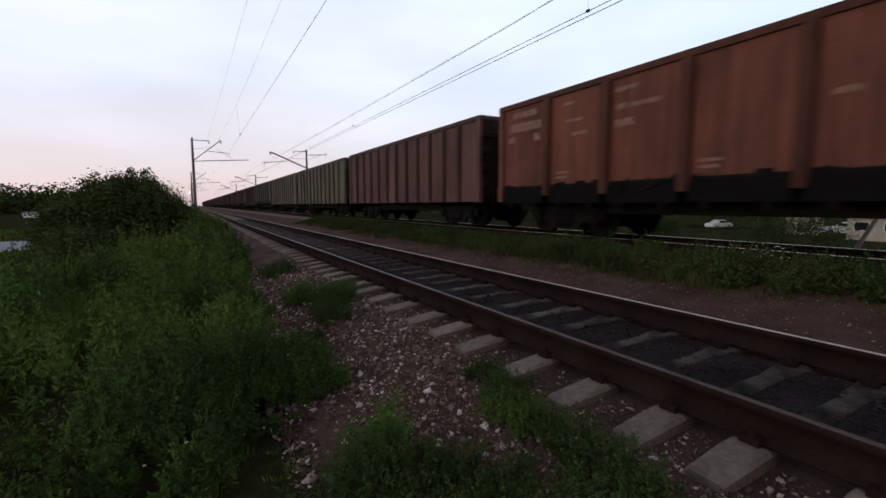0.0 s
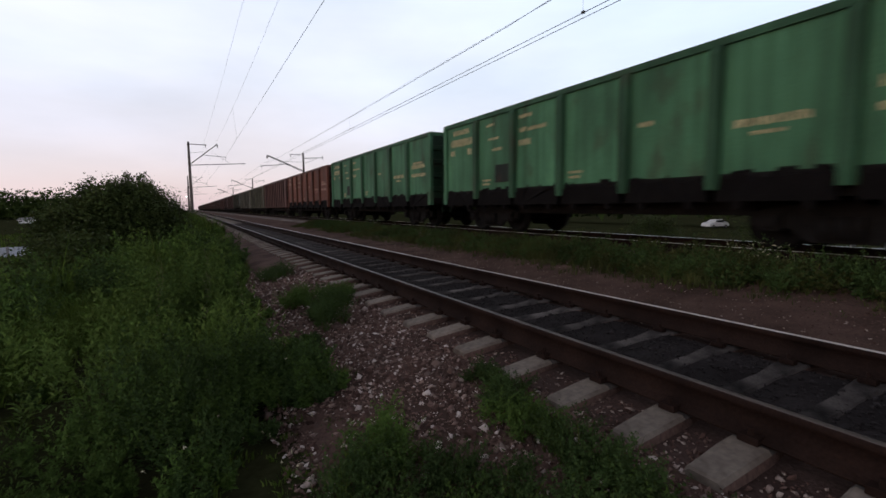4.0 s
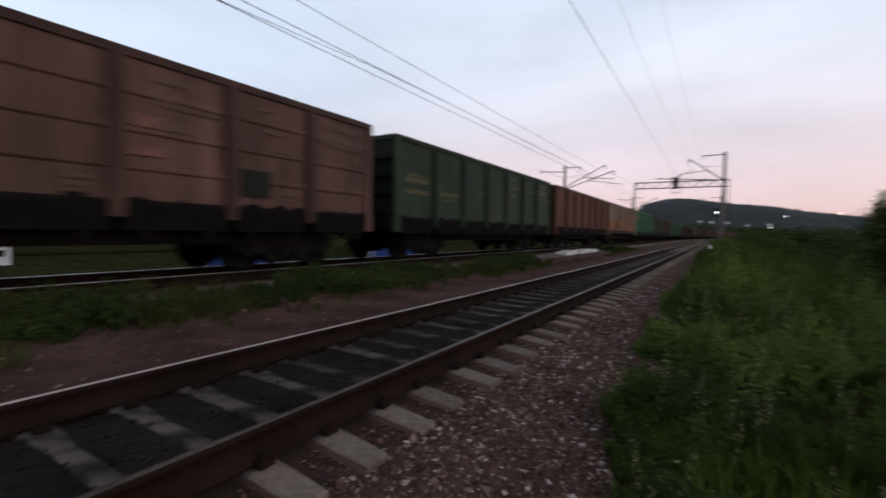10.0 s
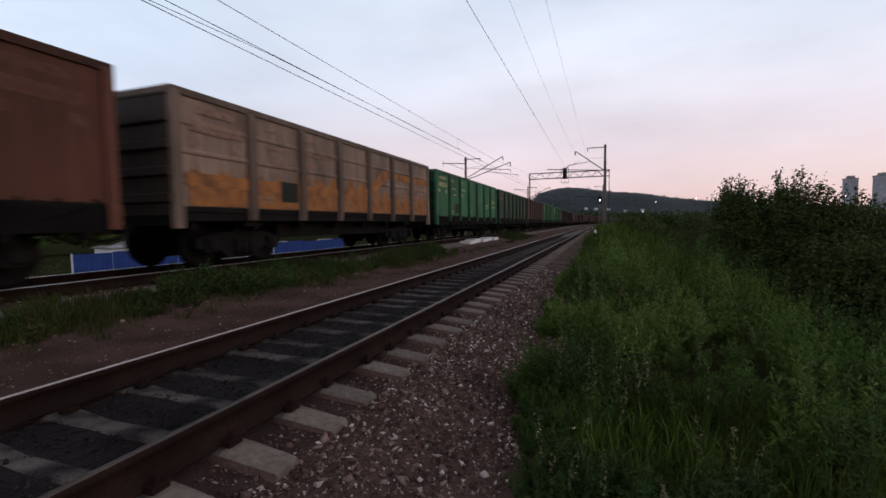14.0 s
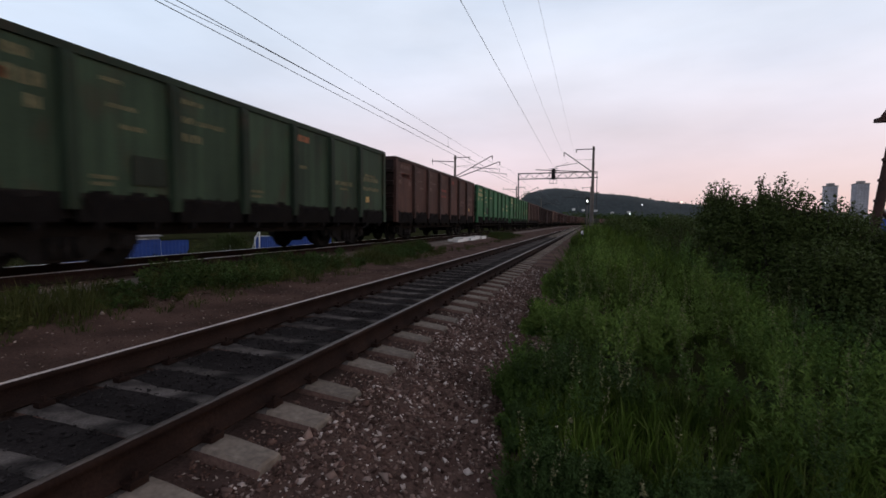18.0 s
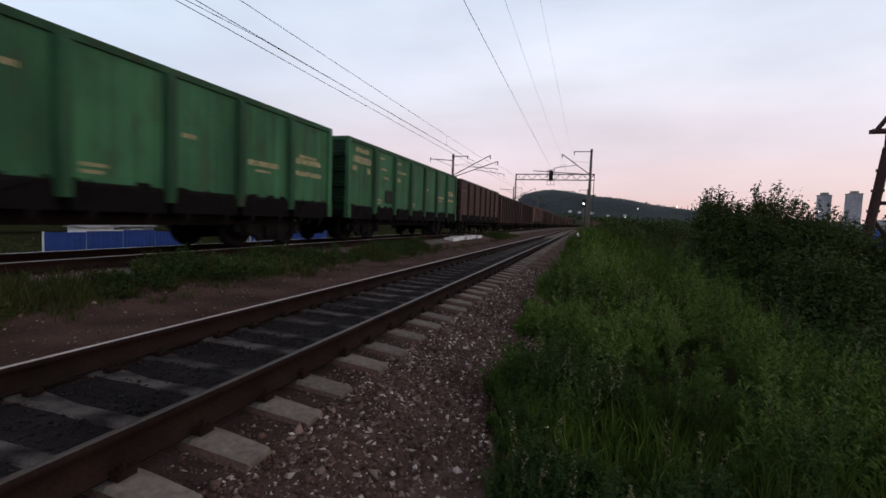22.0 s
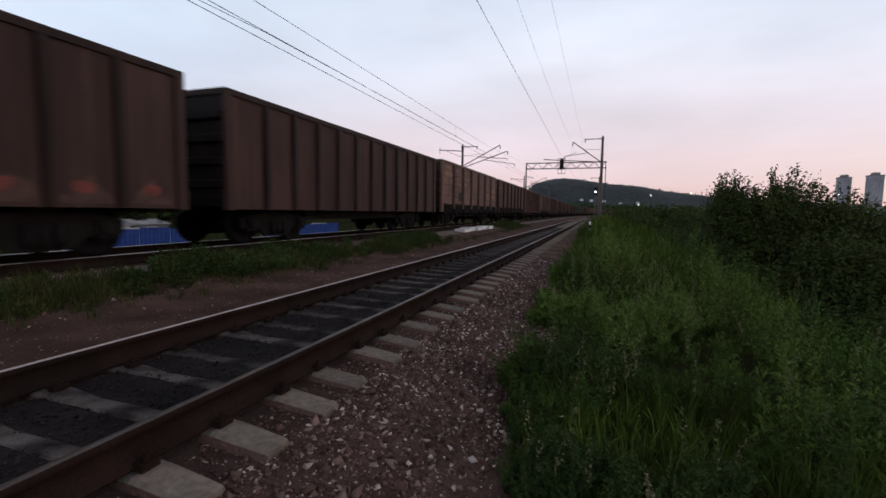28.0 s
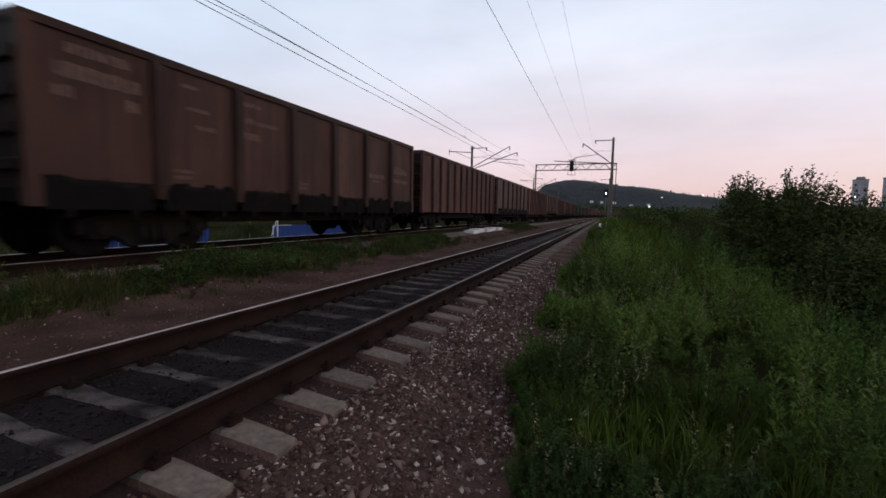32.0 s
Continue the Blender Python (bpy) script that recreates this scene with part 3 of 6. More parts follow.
def rib_mesh(w, d, low=1.0):
    """A pressed upright of hat section, feet flared, on the outside of a side wall."""
    bm = bmesh.new()
    prof = [(-w * 0.5, 0.0), (-w * 0.36, -d), (w * 0.36, -d), (w * 0.5, 0.0)]
    rings = []
    for z, k in ((low, 0.80), (low + 0.2, 1.0), (3.24, 1.0), (3.37, 0.72)):
        rings.append([bm.verts.new((x, y * k, z)) for x, y in prof])
    for a, b in zip(rings, rings[1:]):
        for i in range(3):
            bm.faces.new((a[i], a[i + 1], b[i + 1], b[i]))
        bm.faces.new((a[3], a[0], b[0], b[3]))
    bm.faces.new(rings[0])
    bm.faces.new(rings[-1])
    return mesh_of("rib", bm, M_PAINT)


def swept(name, prof, x0, x1, materials):
    """A closed outline in y and z drawn out along x."""
    bm = bmesh.new()
    a = [bm.verts.new((x0, y, z)) for y, z in prof]
    b = [bm.verts.new((x1, y, z)) for y, z in prof]
    for i in range(len(prof)):
        j = (i + 1) % len(prof)
        bm.faces.new((a[i], a[j], b[j], b[i]))
    bm.faces.new(a)
    bm.faces.new(b)
    return mesh_of(name, bm, *materials)


def side_mesh(pressed, x0=-HALF, x1=HALF, name="side_wall", low=1.24):
    """One side sheet; the pressed kind has three rolled swages along it."""
    prof = [(0.03, low), (0.03, 3.38), (-0.03, 3.38)]
    for z in (2.84, 2.28, 1.72) if pressed else ():
        prof += [(-0.03, z + 0.09), (-0.062, z + 0.055), (-0.062, z + 0.005), (-0.03, z - 0.03)]
    return swept(name, prof + [(-0.03, low)], x0, x1, [M_PAINT])


def end_mesh():
    prof = [(0.03, 1.10), (0.03, 3.38), (-0.03, 3.38)]
    for z in (2.92, 2.42, 1.92, 1.42):
        prof += [(-0.03, z + 0.10), (-0.11, z + 0.07), (-0.11, z - 0.07), (-0.03, z - 0.10)]
    return swept("end_wall", prof + [(-0.03, 1.10)], -SIDE + 0.04, SIDE - 0.04, [M_PAINT])


def sideframe_mesh():
    """The cast side frame of a bogie with its axle boxes and spring nest."""
    bm = bmesh.new()
    out = [(-1.25, 0.40), (-1.25, 0.62), (-0.70, 0.74), (0.70, 0.74), (1.25, 0.62), (1.25, 0.40), (0.66, 0.36), (0.42, 0.16), (-0.42, 0.16), (-0.66, 0.36)]
    a = [bm.verts.new((x, -0.06, z)) for x, z in out]
    b = [bm.verts.new((x, 0.06, z)) for x, z in out]
    bm.faces.new(a)
    bm.faces.new(b[::-1])
    for i in range(len(out)):
        j = (i + 1) % len(out)
        bm.faces.new((a[i], a[j], b[j], b[i]))
    for x in (-0.925, 0.925):
        add_box(bm, x - 0.16, x + 0.16, -0.14, 0.10, 0.32, 0.62)
        add_lathe(bm, [(-0.20, 0.09), (-0.18, 0.12), (-0.13, 0.12)], "Y", 12, (x, 0, 0.475))
    for x in (-0.2, 0.0, 0.2):
        add_tube(bm, (x, -0.10, 0.22), (x, -0.10, 0.56), 0.075, n=10)
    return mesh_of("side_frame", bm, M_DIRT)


def bolster_mesh():
    bm = bmesh.new()
    add_box(bm, -0.22, 0.22, -1.05, 1.05, 0.50, 0.82)
    add_lathe(bm, [(0.80, 0.26), (1.0, 0.24)], "Z", 16)
    for x in (-0.5, 0.5):
        add_box(bm, x - 0.05, x + 0.05, -0.85, 0.85, 0.32, 0.42)
    return mesh_of("bolster", bm, M_DIRT)


def wheelset_mesh(n=18):
    bm = bmesh.new()
    for s in (-1, 1):
        prof = [(0.70, 0.14), (0.70, 0.50), (0.735, 0.50), (0.83, 0.472), (0.83, 0.14)] if n < 12 else [(0.70, 0.14), (0.70, 0.38), (0.705, 0.505), (0.735, 0.502), (0.745, 0.478), (0.83, 0.472), (0.835, 0.40), (0.80, 0.37), (0.78, 0.18), (0.86, 0.13)]
        add_lathe(bm, [(s * y, r) for y, r in prof], "Y", n)
        for k in range(4):
            an = k * math.pi / 2
            add_box(bm, 0.27 * math.cos(an) - 0.04, 0.27 * math.cos(an) + 0.04, min(s * 0.775, s * 0.80), max(s * 0.775, s * 0.80), 0.27 * math.sin(an) - 0.04, 0.27 * math.sin(an) + 0.04)
    add_tube(bm, (0, -1.05, 0), (0, 1.05, 0), 0.085, n=12)
    return mesh_of("wheelset", bm, M_WHEEL)


def underframe_mesh():
    bm = bmesh.new()
    add_box(bm, -HALF, HALF, -0.22, 0.22, 0.74, 1.06)
    for x in (-4.33, 4.33):
        add_box(bm, x - 0.25, x + 0.25, -1.42, 1.42, 0.86, 1.12)
    for i in range(8):
        x = -5.9 + i * 11.8 / 7
        add_box(bm, x - 0.06, x + 0.06, -1.40, 1.40, 0.80, 1.14)
    # Deep beams stand in for brake rods and the shade under the body.
    for y in (-1.05, 0.95):
        add_box(bm, -3.1, 3.1, y, y + 0.10, 0.56, 1.10)
    for y in (-1.5, 1.38):
        add_box(bm, -HALF, HALF, y, y + 0.12, 0.98, 1.17)
    for x in (-HALF - 0.02, HALF - 0.14):
        add_box(bm, x, x + 0.16, -1.5, 1.5, 0.90, 1.17)
    add_box(bm, -HALF + 0.03, HALF - 0.03, -1.46, 1.46, 1.15, 1.175)
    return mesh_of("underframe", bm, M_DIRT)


def hatch_mesh(width, seed):
    """A closed discharge hatch under one bay: its cover, lock lugs above and hinge arms below in one uneven outline."""
    bm, rnd = bmesh.new(), random.Random(seed)
    w = width / 2
    top, low = [], []
    at = -w
    while at < w:
        to = min(w, at + rnd.uniform(0.06, 0.16))
        z = rnd.choice((1.17, 1.22, 1.26, 1.31)) + rnd.uniform(-0.02, 0.02)
        top += [(at, z - 0.02), (at + 0.015, z), (to - 0.015, z)]
        at = to
    top.append((w, 1.17))
    for x in (0.6 * w, -0.6 * w):
        low += [(x + 0.06, 0.80), (x + 0.05, 0.68), (x - 0.05, 0.68), (x - 0.06, 0.80)]
    line = top + [(w, 0.80)] + low + [(-w, 0.80)]
    a = [bm.verts.new((x, -0.035 - 0.05 * (z < 1.2), z)) for x, z in line]
    b = [bm.verts.new((x, 0.02, z)) for x, z in line]
    bm.faces.new(a)
    bm.faces.new(b)
    for i in range(len(line)):
        j = (i + 1) % len(line)
        bm.faces.new((a[i], a[j], b[j], b[i]))
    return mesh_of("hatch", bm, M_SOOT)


def coupler_mesh():
    bm = bmesh.new()
    add_box(bm, -0.1, 0.42, -0.09, 0.09, 0.80, 1.0)
    add_box(bm, 0.36, 0.60, -0.20, 0.20, 0.74, 1.08)
    add_box(bm, 0.52, 0.66, 0.02, 0.22, 0.80, 1.02)
    add_box(bm, 0.10, 0.16, -0.30, 0.30, 0.92, 0.98)
    return mesh_of("coupler", bm, M_DIRT)


def tank_mesh():
    bm = bmesh.new()
    add_lathe(bm, [(-0.45, 0.06), (-0.42, 0.14), (0.42, 0.14), (0.45, 0.06)], "X", 12, (1.6, 0.75, 0.85))
    add_lathe(bm, [(-0.22, 0.05), (-0.2, 0.17), (0.2, 0.17), (0.22, 0.05)], "X", 12, (-0.6, -0.7, 0.82))
    add_tube(bm, (-3.2, 0.25, 0.70), (3.2, 0.25, 0.70), 0.025, n=6)
    add_box(bm, -3.0, 3.0, -0.42, -0.36, 0.62, 0.70)
    return mesh_of("brake_gear", bm, M_DIRT)


def ladder_mesh():
    bm = bmesh.new()
    for x in (-0.17, 0.17):
        add_box(bm, x - 0.02, x + 0.02, -0.05, -0.02, 0.55, 3.3)
    for i in range(7):
        add_tube(bm, (-0.17, -0.04, 0.65 + i * 0.40), (0.17, -0.04, 0.65 + i * 0.40), 0.012, n=6)
    return mesh_of("ladder", bm, M_PAINT)


def bars_mesh(name, rows, material):
    """Stencilled lines too worn to read: rows of (x, z, width, height) made up of short strokes."""
    bm = bmesh.new()
    rnd = random.Random(len(rows) * 7 + int(rows[0][2] * 100))
    for x, z, w, h in rows:
        at = x
        while at < x + w:
            s = min(rnd.uniform(0.32, 0.62) * h, x + w - at)
            add_box(bm, at, at + s, -0.003, 0.0, z + h * rnd.uniform(0, 0.12), z + h * rnd.uniform(0.85, 1.0))
            at += s + h * 0.16
    return mesh_of(name, bm, material)


def rib_xs(many):
    n = 12 if many else 7
    return [-HALF + 0.12 + (2 * HALF - 0.24) * i / n for i in range(1, n)]


TOP = bmesh.new()
ring_frame(TOP, -HALF - 0.07, HALF + 0.07, -SIDE - 0.075, SIDE + 0.075, 3.36, 3.49, 0.14)
CHORD = mesh_of("top_chord", TOP, M_PAINT)
SILL = bmesh.new()
add_box(SILL, -HALF, HALF, -0.033, 0.035, 1.16, 1.26)
SILLM = mesh_of("side_sill", SILL, M_DIRT)
CORNER = bmesh.new()
add_box(CORNER, -0.09, 0.09, -0.07, 0.05, 0.84, 3.42)
add_box(CORNER, -0.10, 0.10, -0.085, 0.05, 0.84, 1.25)
CORNERM = mesh_of("corner_post", CORNER, M_PAINT)
PLATE = bmesh.new()
add_box(PLATE, -0.32, 0.32, -0.006, 0.0, 1.45, 1.95)
PLATEM = mesh_of("data_panel", PLATE, M_PAINT)
RIB_WIDE, RIB_NARROW = rib_mesh(0.24, 0.12), rib_mesh(0.17, 0.10, 0.88)
SIDE_PLAIN, SIDE_PRESSED, SIDE_DEEP, ENDM = side_mesh(False), side_mesh(True), side_mesh(False, low=0.86), end_mesh()
FRAME_M, BOLST_M, WSET_M, WSET_FAR, UNDER_M, COUP_M, GEAR_M, LADD_M = sideframe_mesh(), bolster_mesh(), wheelset_mesh(), wheelset_mesh(10), underframe_mesh(), coupler_mesh(), tank_mesh(), ladder_mesh()
BAY_W = (2 * HALF - 0.24) / 7
HATCHES = [hatch_mesh(BAY_W - 0.16, i) for i in range(4)]
MARKS = [
    bars_mesh("number_line", [(0.15, 3.07, 0.95, 0.17), (0.0, 2.70, 1.25, 0.25)], M_MARK),
    bars_mesh("load_line", [(0.0, 3.08, 0.50, 0.10), (0.35, 2.72, 0.70, 0.10), (0.0, 2.72, 0.28, 0.13), (0.0, 2.36, 0.45, 0.18)], M_MARK),
    bars_mesh("owner_line", [(0.15, 2.42, 0.80, 0.09), (0.0, 2.24, 1.15, 0.17), (0.0, 1.93, 1.20, 0.14)], M_MARK),
    bars_mesh("emblem", [(0.0, 2.42, 0.26, 0.20), (1.05, 2.40, 0.22, 0.20)], M_MARK),
    bars_mesh("service_line", [(0.0, 1.50, 0.42, 0.07), (0.0, 1.39, 0.36, 0.07)], M_MARK),
    bars_mesh("tare_line", [(0.0, 2.27, 0.32, 0.10)], M_MARK),
    bars_mesh("date_line", [(0.0, 1.98, 1.05, 0.14), (0.25, 1.84, 0.5, 0.07)], M_MARK),
    bars_mesh("gauge_line", [(0.0, 3.08, 0.36, 0.08), (0.1, 2.68, 0.5, 0.08), (0.3, 2.36, 0.45, 0.09)], M_MARK),
]
MARK_W = (1.25, 1.05, 1.2, 1.27, 0.42, 0.32, 1.05, 0.75)
STRIPES = []
for k_ in range(3):
    b_ = bmesh.new()
    if k_ == 0:
        add_box(b_, -6.2, 0.5, -0.004, 0.0, 1.66, 1.92)
    elif k_ == 1:
        v_ = [b_.verts.new(c) for c in ((0.5, -0.004, 1.66), (0.85, -0.004, 1.66), (2.3, -0.004, 2.54), (2.3, -0.004, 2.80), (2.0, -0.004, 2.80), (0.5, -0.004, 1.92))]
        b_.faces.new(v_)
    else:
        add_box(b_, 2.3, 6.2, -0.004, 0.0, 2.54, 2.80)
    STRIPES.append(mesh_of("painted_band", b_, M_STRIPE))


def rust_mesh(k):
    """Orange wear on the lower part of one bay, ragged above."""
    bm, rnd = bmesh.new(), random.Random(k + 3)
    base, n = rnd.uniform(1.75, 2.25), 40
    edge = [(-0.74 + 1.48 * i / n, base + 0.16 * math.sin(i * 0.35 + k) + 0.07 * math.sin(i * 1.3 + 2 * k) + rnd.uniform(-0.05, 0.05)) for i in range(n + 1)]
    bm.faces.new([bm.verts.new((x, -0.003, z)) for x, z in [(-0.74, 1.28), *edge, (0.74, 1.28)]])
    return mesh_of("rust_patch", bm, M_STRIPE)


BAYS = {}


def bay_mesh(kind, width):
    """The sheet of one bay between two uprights."""
    if (kind, width) not in BAYS:
        BAYS[kind, width] = side_mesh(kind in "CD", -width / 2, width / 2, "side_panel", 0.86 if kind == "B" else 1.24)
    return BAYS[kind, width]


def hose_mesh():
    bm = bmesh.new()
    for a, b in (((0.0, 0.35, 0.92), (0.22, 0.35, 0.70)), ((0.22, 0.35, 0.70), (0.50, 0.30, 0.58)), ((0.50, 0.30, 0.58), (0.56, 0.28, 0.62))):
        add_tube(bm, a, b, 0.03, n=6)
    return mesh_of("brake_hose", bm, M_TYRE)


HOSE_M = hose_mesh()


def build_bogie(w, x, full):
    bo = part_of("bogie", BOLST_M, w, pose(x, 0, 0))
    for s in (-1, 1):
        part_of("side_frame", FRAME_M, bo, pose(0, s * 1.02, 0, 0, 0, 0 if s < 0 else 180))
    for d in (-0.925, 0.925):
        part_of("wheelset", WSET_M if full else WSET_FAR, bo, pose(d, 0, 0.475))


def build_wagon(kind, full, flip):
    w = holder("gondola_wagon", None, "", "freight wagon", "wagons of the goods train")
    part_of("underframe", UNDER_M, w)
    many, pressed = kind == "B", kind in "CD"
    side = SIDE_PRESSED if pressed else SIDE_DEEP if many else SIDE_PLAIN
    if full:
        cuts = [-HALF] + rib_xs(many) + [HALF]
        for a, b in zip(cuts, cuts[1:]):
            part_of("side_panel", bay_mesh(kind, round(b - a, 4)), w, pose((a + b) / 2, -SIDE, 0))
    else:
        part_of("side_wall", side, w, pose(0, -SIDE, 0))
    part_of("side_wall", side, w, pose(0, SIDE, 0, 0, 0, 180))
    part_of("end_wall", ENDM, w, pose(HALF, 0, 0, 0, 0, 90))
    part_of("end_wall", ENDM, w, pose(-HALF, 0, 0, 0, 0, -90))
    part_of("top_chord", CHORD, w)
    for x in (-HALF + 0.03, HALF - 0.03):
        part_of("corner_post", CORNERM, w, pose(x, -SIDE - 0.02, 0))
        if full:
            part_of("corner_post", CORNERM, w, pose(x, SIDE + 0.02, 0, 0, 0, 180))
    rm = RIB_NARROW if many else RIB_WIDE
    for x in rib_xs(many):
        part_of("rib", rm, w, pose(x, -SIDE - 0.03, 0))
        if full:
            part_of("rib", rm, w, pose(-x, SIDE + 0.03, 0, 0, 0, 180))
    for x in (-4.33, 4.33):
        build_bogie(w, x, full)
    for s in (0, 180):
        part_of("coupler", COUP_M, w, pose(HALF * (1 if s == 0 else -1), 0, 0, 0, 0, s))
    if full:
        for s in (0, 180):
            part_of("brake_hose", HOSE_M, w, pose(HALF * (1 if s == 0 else -1), 0, 0, 0, 0, s))
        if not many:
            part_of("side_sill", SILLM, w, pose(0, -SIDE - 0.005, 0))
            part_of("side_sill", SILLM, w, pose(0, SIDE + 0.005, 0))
        part_of("brake_gear", GEAR_M, w)
        for i, (a, b) in enumerate(() if kind in "BD" else zip(cuts, cuts[1:])):
            part_of("hatch", HATCHES[i * 3 % 4], w, pose((a + b) / 2, -SIDE, 0))
            part_of("hatch", HATCHES[i % 4], w, pose((a + b) / 2, SIDE, 0, 0, 0, 180))
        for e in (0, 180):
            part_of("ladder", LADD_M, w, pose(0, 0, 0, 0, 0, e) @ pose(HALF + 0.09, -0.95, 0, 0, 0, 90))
        xs = [-HALF + 0.12] + rib_xs(many)
        for mi, bay, dx in () if many else ((0, 0, 0.25), (1, 2, 0.22), (2, 6, 0.28), (3, 0, 0.22), (4, 3, 0.25), (4, 1, 0.3), (5, 4, 0.3), (6, 5, 0.3), (7, 1, 0.5)):
            x = xs[bay] + dx
            if flip:
                x = -x - MARK_W[mi]
            tagged(part_of(MARKS[mi].name, MARKS[mi], w, pose(x, -SIDE - (0.065 if pressed else 0.034), 0), "worn pale stencil lines"), kind="stuff")
    return w


PROTO = {}
WAGONS = {}
WORDS = {"g": "green painted open steel goods wagon, sooty below", "r": "rust-red open steel goods wagon, grimy below the sill", "b": "dark brown open steel goods wagon, weathered", "o": "grey-brown open goods wagon with orange band", "y": "faded olive open steel goods wagon, streaked"}


def colour_word(c):
    if c[1] > c[0] * 1.3:
        return "g"
    if c[1] > c[0] * 0.9:
        return "y"
    return "r" if c[0] > 0.14 else "b"


def place_train():
    rnd = random.Random(5)
    far = [BROWN, (0.10, 0.046, 0.036), (0.085, 0.045, 0.038), (0.09, 0.055, 0.046), (0.055, 0.06, 0.042), (0.075, 0.040, 0.034)]
    for k in range(FIRST_K, LAST_K + 1):
        col = COLOURS.get(k) or rnd.choice(far)
        full = -3 <= k <= 21
        kind = KINDS.get(k, "A") if full else ("B" if rnd.random() < 0.4 else "A")
        key = (kind, full, k in FLIPPED)
        if key in PROTO:
            w = copy_thing(PROTO[key], pose(0, 0, 0))
        else:
            w = PROTO[key] = build_wagon(*key)
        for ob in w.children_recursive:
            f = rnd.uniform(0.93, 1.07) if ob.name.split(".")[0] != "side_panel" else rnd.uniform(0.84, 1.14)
            # End walls and ladders darkened: shade of the gap between wagons, put into their tint.
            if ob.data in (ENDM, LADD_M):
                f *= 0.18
            # Ribs, sills and top chord take a darker tint that paints in their shading.
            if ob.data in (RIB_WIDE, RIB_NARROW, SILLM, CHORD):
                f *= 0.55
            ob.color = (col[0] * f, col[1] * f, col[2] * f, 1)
            if ob.data in MARKS and k == 8:
                ob.color = (0.15, 0.062, 0.042, 1)
            elif ob.data in MARKS:
                ob.color = (0.15, 0.14, 0.075, 1) if col[1] < 0.07 and col[1] > col[0] else {"g": (0.50, 0.44, 0.24, 1), "r": (0.36, 0.22, 0.16, 1), "b": (0.16, 0.10, 0.084, 1), "y": (0.34, 0.31, 0.22, 1)}[colour_word(col)]
        tagged(w, WORDS[colour_word(col)])
        WAGONS[k] = w
    for k in (1, 2, 4, 5, 6, 8, 9, 10, 11, 13, 14, 18):
        u = -1 if k in FLIPPED else 1
        part_of("data_panel", PLATEM, WAGONS[k], pose(u * (-HALF + 0.12 + BAY_W * 1.72), -SIDE - 0.066, 0), "sooty dark panel").color = (0.013, 0.018, 0.012, 1)
    r_ = random.Random(8)
    for x in [-HALF + 0.12] + rib_xs(True):
        b_, n = bmesh.new(), 14
        b_.faces.new([b_.verts.new((0.32 * r_.uniform(0.75, 1.1) * math.cos(6.2832 * i / n), 0, 0.14 * r_.uniform(0.7, 1.15) * math.sin(6.2832 * i / n))) for i in range(n)])
        part("worn_patch", b_, M_PRIMER, WAGONS[3], "patch of bare red primer").matrix_basis = pose(x + 0.45 + r_.uniform(-0.06, 0.06), -SIDE - 0.036, r_.uniform(1.40, 1.52))
    for k in (5, 9):
        for me in STRIPES:
            part_of("painted_band", me, WAGONS[k], pose(0, -SIDE - 0.067, 0), "faded orange painted band")
        tagged(WAGONS[k], "weathered open goods wagon with a faded orange band")
    # (wagon, what, x, z, width, height, paint)
    for k, name, x, z, wd, ht, paint in ((11, "paint_patch", 1.0, 2.98, 0.62, 0.20, M_PRIMER_BRIGHT), (11, "paint_patch", -5.9, 2.72, 0.7, 0.18, M_PRIMER_BRIGHT), (11, "route_plate", 4.98, 1.52, 0.22, 0.20, M_PLATE), (12, "paint_patch", 1.15, 2.98, 0.72, 0.22, M_PRIMER), (12, "paint_patch", -0.55, 2.45, 0.95, 0.16, M_PRIMER), (12, "paint_patch", -0.45, 2.15, 0.80, 0.14, M_PRIMER), (12, "paint_patch", -5.8, 2.70, 0.9, 0.2, M_PRIMER), (12, "route_plate", 5.18, 1.55, 0.20, 0.20, M_PLATE), (14, "paint_patch", 2.66, 1.98, 0.66, 0.42, M_BLUE_FADED), (14, "paint_patch", 4.0, 1.36, 0.85, 0.24, M_BLUE_FADED), (15, "route_plate", 5.05, 1.50, 0.20, 0.20, M_PLATE), (15, "paint_dash", -0.92, 3.10, 0.26, 0.05, M_WHITE), (5, "paint_dash", 3.2, 3.10, 0.55, 0.05, M_WHITE), (5, "paint_patch", -5.7, 2.75, 1.0, 0.16, M_PRIMER_PALE), (5, "paint_patch", -1.0, 2.75, 0.9, 0.20, M_PRIMER_PALE), (5, "paint_patch", -1.0, 2.22, 0.9, 0.16, M_PRIMER_PALE), (6, "paint_patch", -5.4, 2.72, 1.2, 0.22, M_PRIMER_PALE), (6, "paint_patch", -2.0, 2.05, 0.7, 0.12, M_PRIMER_PALE), (6, "paint_patch", 0.9, 2.35, 0.7, 0.22, M_PRIMER_PALE), (6, "paint_patch", 0.9, 1.92, 0.7, 0.18, M_PRIMER_PALE), (18, "paint_patch", -0.6, 2.45, 0.8, 0.2, M_PRIMER_PALE), (18, "paint_patch", -0.6, 2.05, 0.8, 0.18, M_PRIMER_PALE)):
        b_ = bmesh.new()
        for i in range(5):
            x0, x1 = x + wd * i / 5, x + wd * (i + 1) / 5 + 0.002
            jag = 0.0 if name != "paint_patch" else 0.18 * ht
            add_box(b_, x0, x1, -0.003, 0.0, z + r_.uniform(0, jag), z + ht - r_.uniform(0, jag))
        part(name, b_, paint, WAGONS[k], "painted plate" if name == "route_plate" else "patch of other paint").matrix_basis = pose(0, -SIDE - (0.064 if k in (5, 6, 18) else 0.034), 0)
    bays = [-HALF + 0.12] + rib_xs(True)
    for i, x in enumerate(bays):
        b_, n = bmesh.new(), 16
